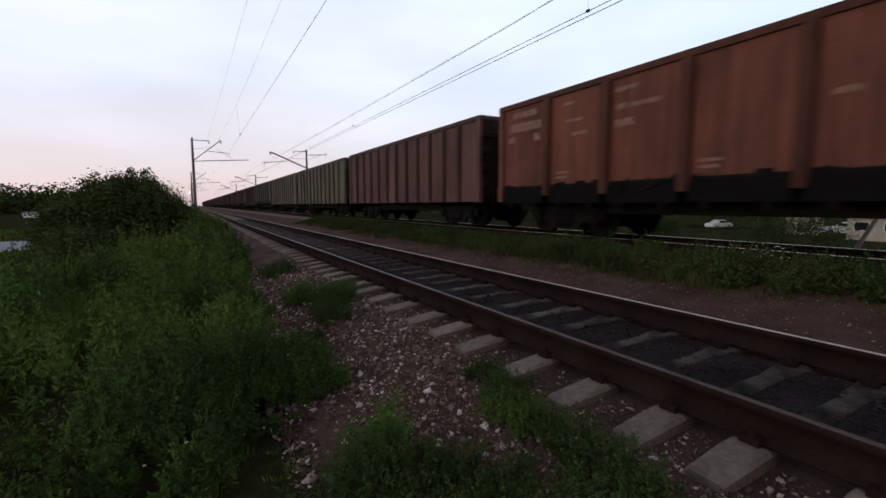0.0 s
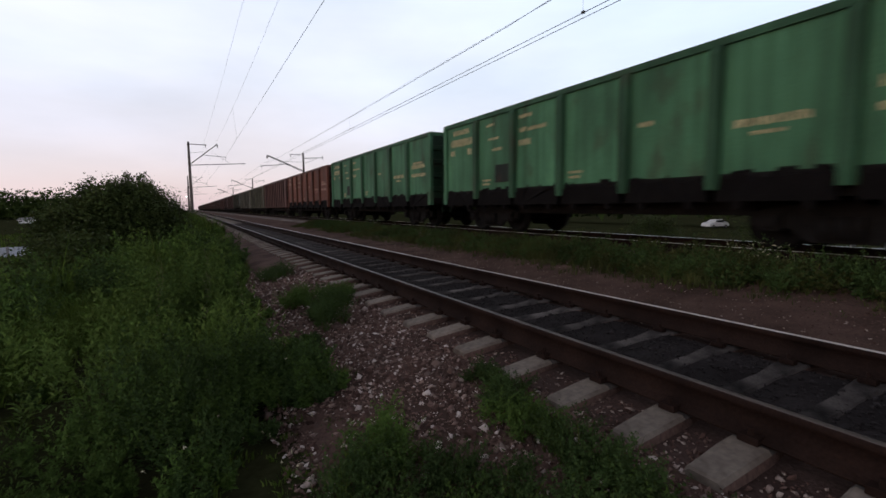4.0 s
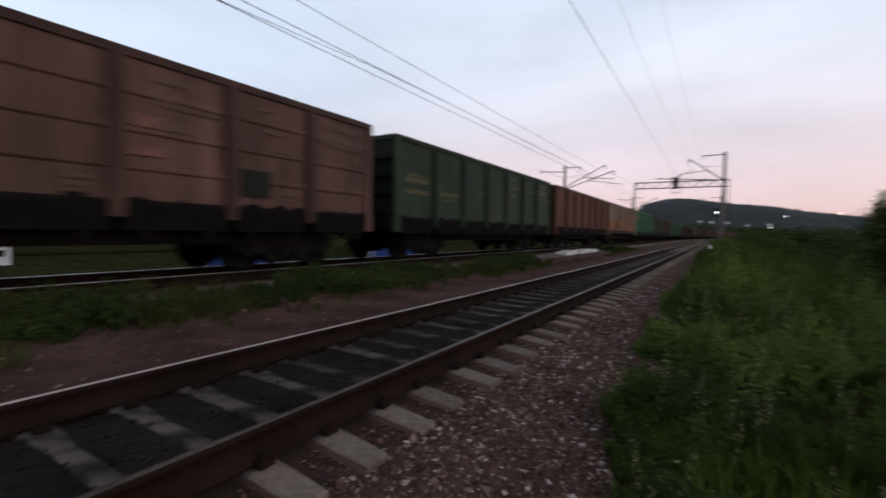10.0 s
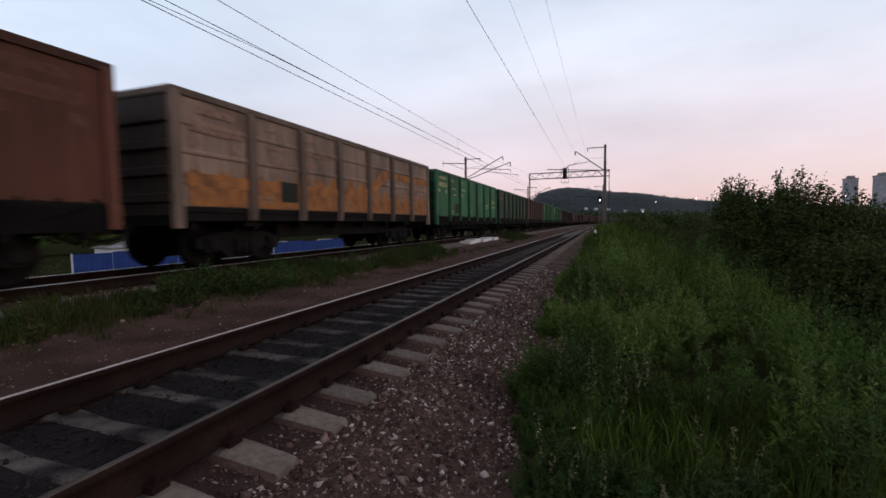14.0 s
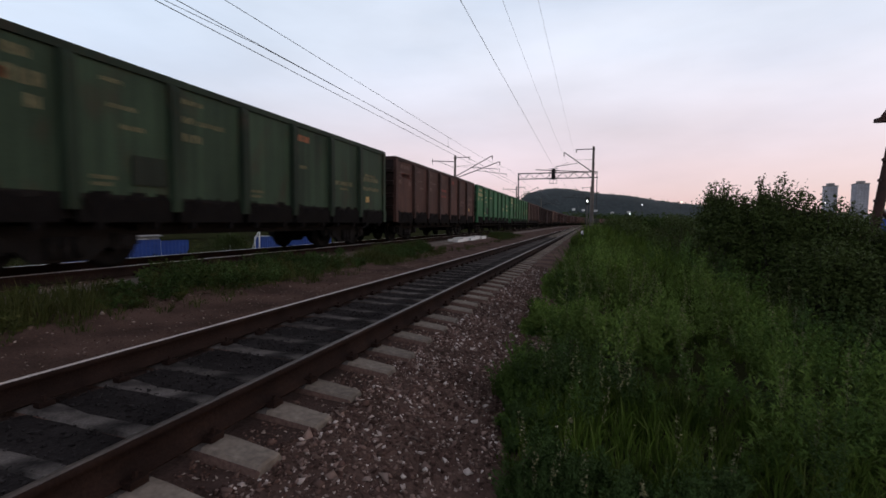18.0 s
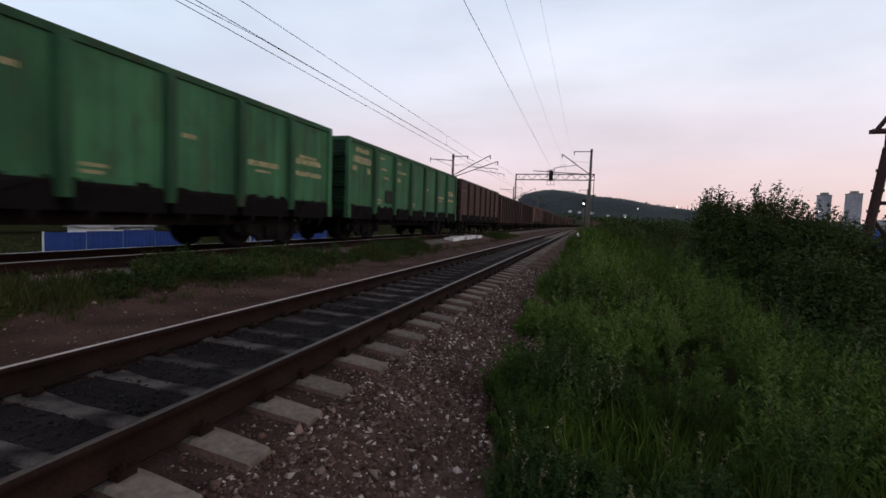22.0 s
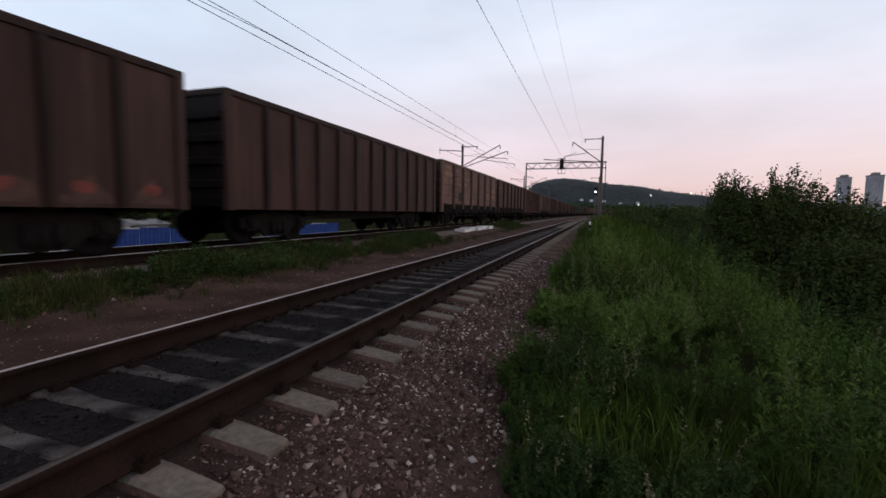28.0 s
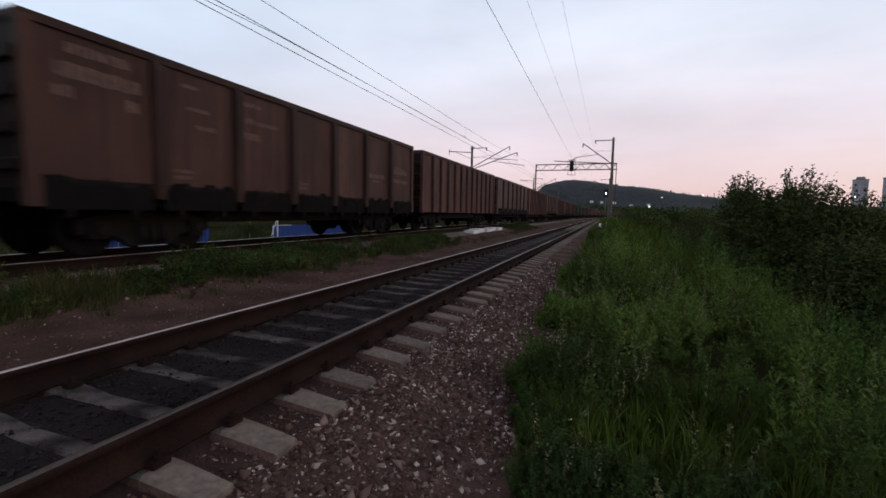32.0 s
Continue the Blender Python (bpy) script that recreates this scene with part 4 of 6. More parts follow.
        top = [(x + 0.16 + 0.76 * j / n, 1.06 + (0.20 * math.sin(math.pi * j / n) + 0.12 * math.sin(7.0 * j / n + i)) * r_.uniform(0.5, 1.2)) for j in range(n + 1)]
        b_.faces.new([b_.verts.new((xx, 0, zz)) for xx, zz in [(x + 0.16, 0.90), *top, (x + 0.92, 0.90)]])
        part("worn_patch", b_, M_PRIMER_DULL, WAGONS[16], "pale rubbed patch low on the side").matrix_basis = pose(0, -SIDE - 0.036, 0)
        if i % 2 == 0 or i > 8:
            b_ = bmesh.new()
            cx = x + 0.54 + r_.uniform(-0.1, 0.1)
            b_.faces.new([b_.verts.new((cx + 0.18 * math.cos(6.2832 * j / n) * r_.uniform(0.8, 1.1), 0, 1.15 + 0.11 * math.sin(6.2832 * j / n) * r_.uniform(0.8, 1.1))) for j in range(n)])
            part("worn_patch", b_, M_PRIMER, WAGONS[16], "spot of bare red primer").matrix_basis = pose(0, -SIDE - 0.040, 0)
    # two of the deep-sided wagons are a little lower than the others
    for k in (16, 17):
        for ob in WAGONS[k].children:
            if ob.name.split(".")[0] in ("side_panel", "side_wall", "end_wall", "top_chord", "corner_post", "rib", "ladder"):
                ob.scale.z = 0.97
    for k in range(7):
        part_of("rust_patch", rust_mesh(k), WAGONS[9], pose(-HALF + 0.12 + BAY_W * (k + 0.5), -SIDE - 0.064, 0), "orange worn lower panel")
    for k, w in WAGONS.items():
        w.matrix_basis = wagon_pose(k, 0)


def wagon_pose(k, t):
    x = -10.86 + PITCH * (k + 0.5) - travel(t)
    return pose(x, TRACK2 + line_y(x), RAIL_TOP + LIFT, 0, 0, math.degrees(line_turn(x)))


place_train()

# ---- overhead line ----
def build_mast(x, y, h, arms, label, foot=-0.9):
    """A tapered concrete mast; arms: (towards, along, tip height, reach) of each cantilever."""
    m = holder("catenary_mast", pose(x, y, 0), label, "catenary mast", "masts along the line")
    bm = bmesh.new()
    add_lathe(bm, [(foot, 0.20), (2.0, 0.185), (h * 0.6, 0.155), (h, 0.12), (h + 0.03, 0.05)], "Z", 14)
    part("pole", bm, M_MASTC, m)
    bm = bmesh.new()
    for z in (h * 0.72, h * 0.80, h - 0.32):
        add_lathe(bm, [(z, 0.165), (z + 0.07, 0.165)], "Z", 12)
    part("clamp_bands", bm, M_STEEL, m)
    for s, dx, tip, reach in arms:
        z0 = h * 0.72
        bm = bmesh.new()
        bx = 0.5 if dx > 0.3 else -0.5 if dx < -0.3 else 0.0
        if bx:
            add_box(bm, min(0, bx) - 0.04, max(0, bx) + 0.04, -0.05 + s * 0.14, 0.05 + s * 0.14, z0 - 0.06, z0 + 0.06)
        add_tube(bm, (bx, s * 0.14, z0), (dx, s * reach, tip), 0.05, n=8)
        add_tube(bm, (bx * 0.3, s * 0.12, z0 + 1.3), (dx * 0.6, s * reach * 0.62, z0 + (tip - z0) * 0.62), 0.014, n=6)
        part("cantilever", bm, M_STEEL, m)
        bm = bmesh.new()
        zr = tip - 1.55
        add_tube(bm, (dx * 0.5, s * (reach * 0.45), z0 + (tip - z0) * 0.45), (dx, s * (reach + 0.9), zr), 0.03, n=8)
        add_tube(bm, (dx, s * (reach + 0.9), zr), (dx, s * (reach + 0.85), zr - 0.32), 0.02, n=6)
        part("registration_arm", bm, M_STEEL, m)
        bm = bmesh.new()
        ring = [(0.05 * i, 0.085 if i % 2 else 0.03) for i in range(9)]
        add_lathe(bm, ring, "Z", 10, (dx, s * reach, tip - 0.45))
        part("insulator", bm, M_INSUL, m)
    if arms[0][0] > 0:
        bm = bmesh.new()
        add_tube(bm, (0, 0.1, h - 2.75), (0, 6.2, h - 2.35), 0.045, n=8)
        add_tube(bm, (0, 2.6, 8.1), (0, 4.6, h - 2.45), 0.015, n=6)
        part("steady_tube", bm, M_STEEL, m)
    else:
        bm = bmesh.new()
        add_tube(bm, (0, 0.1, h - 0.75), (0, 3.0, h - 0.55), 0.05, n=8)
        add_tube(bm, (0, 0.1, h - 1.5), (0, 2.2, h - 0.62), 0.025, n=6)
        add_tube(bm, (0, 2.9, h - 0.95), (0, 2.9, h - 0.25), 0.03, n=6)
        part("rear_bracket", bm, M_STEEL, m)
    bm = bmesh.new()
    s = arms[0][0]
    add_box(bm, -0.04, 0.04, min(0, s * 1.9), max(0, s * 1.9), h - 0.30, h - 0.22)
    part("feeder_bracket", bm, M_STEEL, m)
    bm = bmesh.new()
    add_lathe(bm, [(0.05 * i, 0.07 if i % 2 else 0.025) for i in range(7)], "Z", 10, (0, s * 1.8, h - 0.62))
    part("insulator", bm, M_INSUL, m)
    if s < 0:
        bm = bmesh.new()
        add_box(bm, -0.42, 0.42, -0.05, 0.05, h - 0.50, h - 0.42)
        part("top_bar", bm, M_STEEL, m)
        for x in (-0.38, 0.38):
            bm = bmesh.new()
            add_lathe(bm, [(0.05 * i, 0.06 if i % 2 else 0.025) for i in range(6)], "Z", 10, (x, 0, h - 0.42))
            part("insulator", bm, M_INSUL, m)
    return m


NEAR_MASTS = [(-188, -3.2), (-125, -3.1), (-62, -2.95), (52, -3.35), (108, -3.3)]
FAR_MASTS = [(-190, 12.0), (-130, 12.0), (-68.5, 11.9), (-2.64, 12.4), (52.5, 12.6), (100, 12.4), (150, 12.0)]
for mx, my in NEAR_MASTS:
    build_mast(mx, my, 9.7 if mx > 0 else 9.3, [(1, 0, 9.2, 3.1)], "grey concrete mast with one steel cantilever beside the grass")
for mx, my in FAR_MASTS:
    e = mx == -2.64
    arms = [(-1, -1.75, 9.7, 4.6), (-1, -0.95, 9.5, 4.6), (-1, 1.50, 8.9, 4.6), (-1, 1.75, 8.8, 4.6)] if e else [(-1, -1.5, 9.0, 4.9), (-1, 1.5, 8.7, 5.2)]
    build_mast(mx, my, 9.4, arms, "dark concrete mast beyond the train with paired cantilevers", -1.4)


def build_wire(name, pts, r, sag, label, droppers=None):
    """A wire through its supports, hanging between them; pts: (x, y, z)."""
    w = holder(name, None, label, "overhead wire", "wires of the overhead line")
    bm = bmesh.new()
    line = []
    for (x0, y0, z0), (x1, y1, z1) in zip(pts, pts[1:]):
        for i in range(14):
            f = i / 14
            line.append((x0 + (x1 - x0) * f, y0 + (y1 - y0) * f, z0 + (z1 - z0) * f - sag * 4 * f * (1 - f)))
    line.append(pts[-1])
    for a, b in zip(line, line[1:]):
        add_tube(bm, a, b, r, n=5)
    part("strand", bm, M_WIRE, w)
    if droppers is not None:
        bm = bmesh.new()
        for x, y, z in line[4::11]:
            add_tube(bm, (x, y, z), (x, droppers[0], droppers[1]), 0.004, n=4)
            add_box(bm, x - 0.05, x + 0.05, droppers[0] - 0.03, droppers[0] + 0.03, droppers[1] - 0.01, droppers[1] + 0.05)
        tagged(part("dropper", bm, M_WIRE, w), kind="stuff")
    return w


NEAR_X = [-260, -188, -125, -62, -2, 52, 108, 160]
build_wire("messenger_wire", [(x, -0.15, 9.1) for x in NEAR_X], 0.0045, 0.55, "dark messenger cable sagging above the near track", (0.0, 6.42))
build_wire("contact_wire", [(x, 0.2 if i % 2 else -0.2, 6.42) for i, x in enumerate(NEAR_X)], 0.007, 0.02, "dark contact wire above the near track")
build_wire("feeder_wire", [(x, -1.25, 9.4) for x in (-260, -188, -125, -62, 52, 108)], 0.0038, 0.8, "thin feeder cable on the mast brackets")
FAR_X = [-260, -190, -130, -68.5, -2.64, 52.5, 100, 150]
FAR_TOP = [(-260, 7.1), (-190, 7.5), (-160, 7.05), (-130, 7.5), (-100, 7.05), (-68.5, 7.5), (-50, 7.06), (-12, 7.06), (-2.64, 7.45), (5, 6.98), (38, 6.98), (52.5, 7.5), (75, 7.0), (100, 7.5), (150, 7.5)]
build_wire("messenger_wire", [(x, TRACK2, z) for x, z in FAR_TOP], 0.009, 0.03, "dark messenger cable above the far track", (TRACK2, 6.3))
build_wire("messenger_wire", [(x, TRACK2 + 0.12, 7.18) for x in (-260, -190, -130, -68.5, -2.64)], 0.005, 0.02, "second cable above the far track")
build_wire("contact_wire", [(x, TRACK2 + 0.02, z) for x, z in ((-2.64, 6.24), (5, 6.07), (8, 6.18), (10.7, 6.29), (20, 6.32), (52.5, 6.32))], 0.008, 0.0, "short overlapping strand beside the contact wire")
build_wire("contact_wire", [(x, TRACK2 - 0.03, 6.30) for x in FAR_X], 0.010, 0.02, "dark contact wire above the far track")
build_wire("contact_wire", [(x, TRACK2 + 0.12, z) for x, z in ((-260, 6.25), (-190, 6.25), (-130, 6.25), (-68.5, 6.25), (-2.64, 6.25), (5, 6.13), (52.5, 6.04), (100, 6.04), (150, 6.04))], 0.010, 0.03, "dark contact wire above the far track")


def build_gantry():
    """The signal bridge over both tracks, a trussed beam on two lattice legs."""
    gx = 82.0
    g = holder("signal_bridge", pose(gx, 0, 0), "grey steel lattice signal bridge across the tracks", "signal gantry")
    for y in (9.3, -4.2):
        bm = bmesh.new()
        for dx in (-0.35, 0.35):
            add_tube(bm, (dx, y, -0.9), (dx, y, 10.2), 0.06, n=6)
        for i in range(10):
            add_tube(bm, (-0.35 if i % 2 else 0.35, y, -0.4 + i), (0.35 if i % 2 else -0.35, y, 0.6 + i), 0.03, n=5)
        part("leg", bm, M_STEEL, g)
    for z in (9.2, 10.2):
        bm = bmesh.new()
        for dx in (-0.35, 0.35):
            add_tube(bm, (dx, -4.3, z), (dx, 9.4, z), 0.055, n=6)
        part("chord", bm, M_STEEL, g)
    for i in range(14):
        y0 = -4.2 + i * 13.5 / 14
        for dx in (-0.35, 0.35):
            bm = bmesh.new()
            add_tube(bm, (dx, y0, 9.2 if i % 2 else 10.2), (dx, y0 + 13.5 / 14, 10.2 if i % 2 else 9.2), 0.03, n=5)
            part("brace", bm, M_STEEL, g)
    bm = bmesh.new()
    for y in (2.5, 3.1, 3.7):
        for z in (8.3, 9.2, 10.9):
            add_box(bm, -0.6, -0.5, y - 0.03, y + 0.03, 8.3, 10.9)
    for z in (8.3, 9.0, 10.9):
        add_box(bm, -0.62, -0.48, 2.45, 3.75, z - 0.03, z + 0.03)
    part("service_cage", bm, M_STEEL, g)
    bm = bmesh.new()
    add_box(bm, -0.55, -0.35, 2.75, 3.45, 9.0, 10.8)
    part("signal_board", bm, M_TYRE, g, "black signal board")
    return g


build_gantry()

SIG = holder("dwarf_signal", pose(50.5, -2.85, 0), "slim signal post with a lit white lamp", "railway signal")
b_ = bmesh.new()
add_tube(b_, (0, 0, -0.5), (0, 0, 3.9), 0.06, n=10)
part("post", b_, M_MASTC, SIG)
b_ = bmesh.new()
add_box(b_, -0.12, 0.1, -0.19, 0.19, 3.3, 4.1)
part("signal_head", b_, M_TYRE, SIG)
b_ = bmesh.new()
add_lathe(b_, [(-0.17, 0.02), (-0.16, 0.06), (-0.12, 0.07)], "X", 14, (0, 0, 3.66))
part("lamp", b_, glow("signal_white", (0.95, 0.98, 1.0), 9.0), SIG, "glowing white lens")

# ---- plants and stones ----
def bank_np(y):
    return np.interp(y, [p[0] for p in BANK], [p[1] for p in BANK])


def scatter_stones(name, rng, n, x0, x1, y0, y1, r0, r1, material, label, lift=0.0, skip=True):
    x, y = rng.uniform(x0, x1, n), rng.uniform(y0, y1, n)
    if skip:
        laid = np.array(SLEEPER_XS)
        at = np.clip(np.searchsorted(laid, x), 1, len(laid) - 1)
        off = np.minimum(np.abs(x - laid[at - 1]), np.abs(laid[at] - x))
        keep = ~((off < np.where(np.abs(y) < 0.42, 0.035, np.where(np.abs(y) < 0.7, 0.085, 0.12))) & (np.abs(y) < np.where(off < 0.06, 1.30, 1.24))) & (np.abs(np.abs(y) - 0.797) > 0.10)
        x, y = x[keep], y[keep]
    n = len(x)
    r = (r0 + (r1 - r0) * rng.random(n) ** 1.6) * np.where(rng.random(n) < 0.06, 1.7, 1)
    base = np.array([(1.3, 0, 0.1), (0, 1.2, -0.1), (-1.3, 0, 0.1), (0, -1.2, 0), (0.2, 0.1, 1.2), (0, 0, -1)], float)
    tri = np.array([(0, 1, 4), (1, 2, 4), (2, 3, 4), (3, 0, 4), (1, 0, 5), (2, 1, 5), (3, 2, 5), (0, 3, 5)])
    v = (base[None] + rng.uniform(-0.45, 0.45, (n, 6, 3))) * rng.uniform(0.55, 1.1, (n, 1, 3)) * np.array([1.15, 1.0, 0.6])
    a, b = rng.uniform(0, 6.28, n), rng.uniform(-0.9, 0.9, n)
    ca, sa, cb, sb = np.cos(a)[:, None], np.sin(a)[:, None], np.cos(b)[:, None], np.sin(b)[:, None]
    vx, vy, vz = v[..., 0], v[..., 1], v[..., 2]
    vx, vz = vx * cb + vz * sb, -vx * sb + vz * cb
    vx, vy = vx * ca - vy * sa, vx * sa + vy * ca
    z = bank_np(y) + lift + r * 0.25
    out = np.stack([vx * r[:, None] + x[:, None], vy * r[:, None] + y[:, None], vz * r[:, None] + z[:, None]], -1).reshape(-1, 3)
    faces = (tri[None] + 6 * np.arange(n)[:, None, None]).reshape(-1, 3)
    return tagged(new(name, from_arrays(name, out, faces, [material])), label, "ballast", kind="stuff")


def blades(name, rng, x, y, z, h, w, material, label, category="grass", lean=0.35):
    """Bent tapering blades from their feet: two joints each."""
    n = len(x)
    a, b = rng.uniform(0, 6.28, n), rng.uniform(0, 6.28, n)
    k = h * lean * rng.uniform(0.1, 1.0, n)
    sx, sy = np.cos(a) * w, np.sin(a) * w
    bx, by = np.cos(b) * k, np.sin(b) * k
    p = np.stack([
        np.stack([x - sx, y - sy, z], -1), np.stack([x + sx, y + sy, z], -1),
        np.stack([x - sx * 0.75 + bx * 0.35, y - sy * 0.75 + by * 0.35, z + h * 0.58], -1), np.stack([x + sx * 0.75 + bx * 0.35, y + sy * 0.75 + by * 0.35, z + h * 0.58], -1),
        np.stack([x + bx, y + by, z + h * (1 - 0.25 * k / h)], -1)], 1).reshape(-1, 3)
    t = np.array([(0, 1, 3), (0, 3, 2), (2, 3, 4)])
    f = (t[None] + 5 * np.arange(n)[:, None, None]).reshape(-1, 3)
    return tagged(new(name, from_arrays(name, p, f, [material])), label, category, kind="stuff")


def leaf_quads(rng, c, size, up=0.3):
    """Pointed leaves turned all ways round their middles c."""
    n = len(c)
    d = rng.normal(size=(n, 3))
    d[:, 2] *= 0.6
    d /= np.linalg.norm(d, axis=1)[:, None]
    e = np.cross(d, rng.normal(size=(n, 3)) + np.array([0, 0, up]))
    e /= np.linalg.norm(e, axis=1)[:, None] + 1e-9
    s = np.asarray(size)[:, None]
    p = np.stack([c - d * s, c + e * s * 0.45, c + d * s, c - e * s * 0.45], 1).reshape(-1, 3)
    return p, (np.arange(4)[None] + 4 * np.arange(n)[:, None])


RNG = np.random.default_rng(11)
scatter_stones("shoulder_stones", RNG, 42000, -11, 15, -2.95, -1.22, 0.007, 0.026, M_STONE, "crushed reddish-grey stones on the ballast shoulder")
scatter_stones("shoulder_chips", RNG, 26000, -5, 7, -2.9, -1.20, 0.004, 0.013, M_STONE, "small angular chips among the ballast stones")
scatter_stones("rail_side_stones", RNG, 9000, -10, 14, -1.28, -0.88, 0.005, 0.017, M_STONE_MID, "dark stones along the rail between the sleepers")
scatter_stones("track_stones", RNG, 16000, -10, 14, -0.7, 0.7, 0.006, 0.016, M_STONE_DARK, "dark oily stones between the rails", lift=0.005)
scatter_stones("middle_stones", RNG, 13000, -14, 18, 0.86, 3.3, 0.005, 0.016, M_STONE_MID, "dusty brown stones between the two tracks")
scatter_stones("far_stones", RNG, 5000, -16, 18, 3.1, 5.1, 0.012, 0.028, M_STONE_MID, "dusty stones against the raised far track")


def cloud(x, y, seed):
    """Smooth random values from 0 to 1 over the plan, one cell a metre."""
    xi, yi = np.floor(x), np.floor(y)
    fx, fy = x - xi, y - yi
    fx, fy = fx * fx * (3 - 2 * fx), fy * fy * (3 - 2 * fy)

    def at(i, j):
        v = np.sin(i * 127.1 + j * 311.7 + seed * 74.7) * 43758.5453
        return v - np.floor(v)

    return (at(xi, yi) * (1 - fx) + at(xi + 1, yi) * fx) * (1 - fy) + (at(xi, yi + 1) * (1 - fx) + at(xi + 1, yi + 1) * fx) * fy


def tufts(name, rng, cx, cy, h, per, spread, w, material, label, category="grass"):
    """Tufts of bent blades that fan out from their middles."""
    i = np.repeat(np.arange(len(cx)), per)
    n = len(i)
    a = rng.uniform(0, 6.28, n)
    r = np.abs(rng.normal(0, 1, n)) * spread
    x, y = cx[i] + np.cos(a) * r, cy[i] + np.sin(a) * r
    z = bank_np(y) - 0.02
    hh = h[i] * rng.uniform(0.45, 1.1, n) * np.clip(1.1 - 0.22 * r / spread, 0.3, 1.1)
    out = a + rng.normal(0, 0.7, n)
    k = hh * rng.uniform(0.10, 0.75, n)
    wd = w * rng.uniform(0.6, 1.3, n)
    t = rng.uniform(0, 6.28, n)
    sx, sy, bx, by = np.cos(t) * wd, np.sin(t) * wd, np.cos(out) * k, np.sin(out) * k
    drop = 1 - 0.30 * (k / hh) ** 2
    p = np.stack([
        np.stack([x - sx, y - sy, z], -1), np.stack([x + sx, y + sy, z], -1),
        np.stack([x - sx * 0.8 + bx * 0.3, y - sy * 0.8 + by * 0.3, z + hh * 0.58], -1), np.stack([x + sx * 0.8 + bx * 0.3, y + sy * 0.8 + by * 0.3, z + hh * 0.58], -1),
        np.stack([x + bx, y + by, z + hh * drop], -1)], 1).reshape(-1, 3)
    f = (np.array([(0, 1, 3), (0, 3, 2), (2, 3, 4)])[None] + 5 * np.arange(n)[:, None, None]).reshape(-1, 3)
    return tagged(new(name, from_arrays(name, p, f, [material])), label, category, kind="stuff")


def grass_edge(x, right):
    if right:
        e = np.interp(x, [1, 2.6, 4, 8, 16, 40, 60], [-2.80, -2.60, -2.38, -2.32, -2.28, -2.45, -2.8])
    else:
        e = np.interp(x, [-60, -20, -11, -6, -4, -1, 1, 1.6], [-2.5, -2.2, -2.25, -2.4, -2.5, -2.5, -2.75, -2.8])
    return e + 0.55 * (cloud(x * 1.1, x * 0 + 3, 1) - 0.5) + 0.35 * (cloud(x * 2.9, x * 0 + 7, 2) - 0.5)


def grass_zone(name, rng, n, x0, x1, hmax, w, per, spread, label, right):
    m = n // per
    x = rng.uniform(x0, x1, m)
    depth = rng.exponential(2.4, m)
    depth = np.where(depth > 8.0, rng.uniform(0, 8.0, m), depth)
    y = grass_edge(x, right) - depth
    lump = np.clip((cloud(x * 0.75, y * 0.95, 4) - 0.22) * 1.9, 0, 1)
    patch = 0.22 + 0.95 * lump * (0.5 + 0.8 * cloud(x * 1.9, y * 1.9, 5)) + 0.25 * rng.random(m) ** 3
    grow = np.clip(0.38 + depth * 1.0, 0, 1) * np.where(depth > 3.2, np.clip(1 - (depth - 3.2) * 0.12, 0.5, 1), 1)
    far = np.hypot(x - 0.1, y + 3.2)
    h = hmax * 1.25 * grow * patch * (0.22 + 0.78 * np.clip((far - 0.5) / 4.0, 0, 1))
    keep = (far > 0.55) & (rng.random(m) < 0.10 + 0.95 * lump)
    x, y, h = x[keep], y[keep], np.maximum(h[keep], 0.05)
    return tufts(name, rng, x, y, h, per, spread * (0.5 + h[:1] * 0), w, M_GRASS, label)


grass_zone("near_grass", RNG, 55000, 0.2, 9, 0.28, 0.0055, 26, 0.09, "tall dark green grass on the bank", True)
grass_zone("bank_grass", RNG, 40000, 9, 26, 0.75, 0.013, 20, 0.16, "tall green grass along the bank", True)
grass_zone("far_grass", RNG, 30000, 26, 75, 1.1, 0.04, 12, 0.3, "green grass further along the bank", True)
grass_zone("near_grass", RNG, 60000, -9, 1.0, 0.40, 0.0055, 26, 0.09, "dark green grass and weeds on the bank", False)
grass_zone("bank_grass", RNG, 36000, -24, -9, 0.75, 0.013, 20, 0.16, "tall green grass along the bank", False)
grass_zone("far_grass", RNG, 24000, -70, -24, 1.0, 0.04, 12, 0.3, "green grass further along the bank", False)


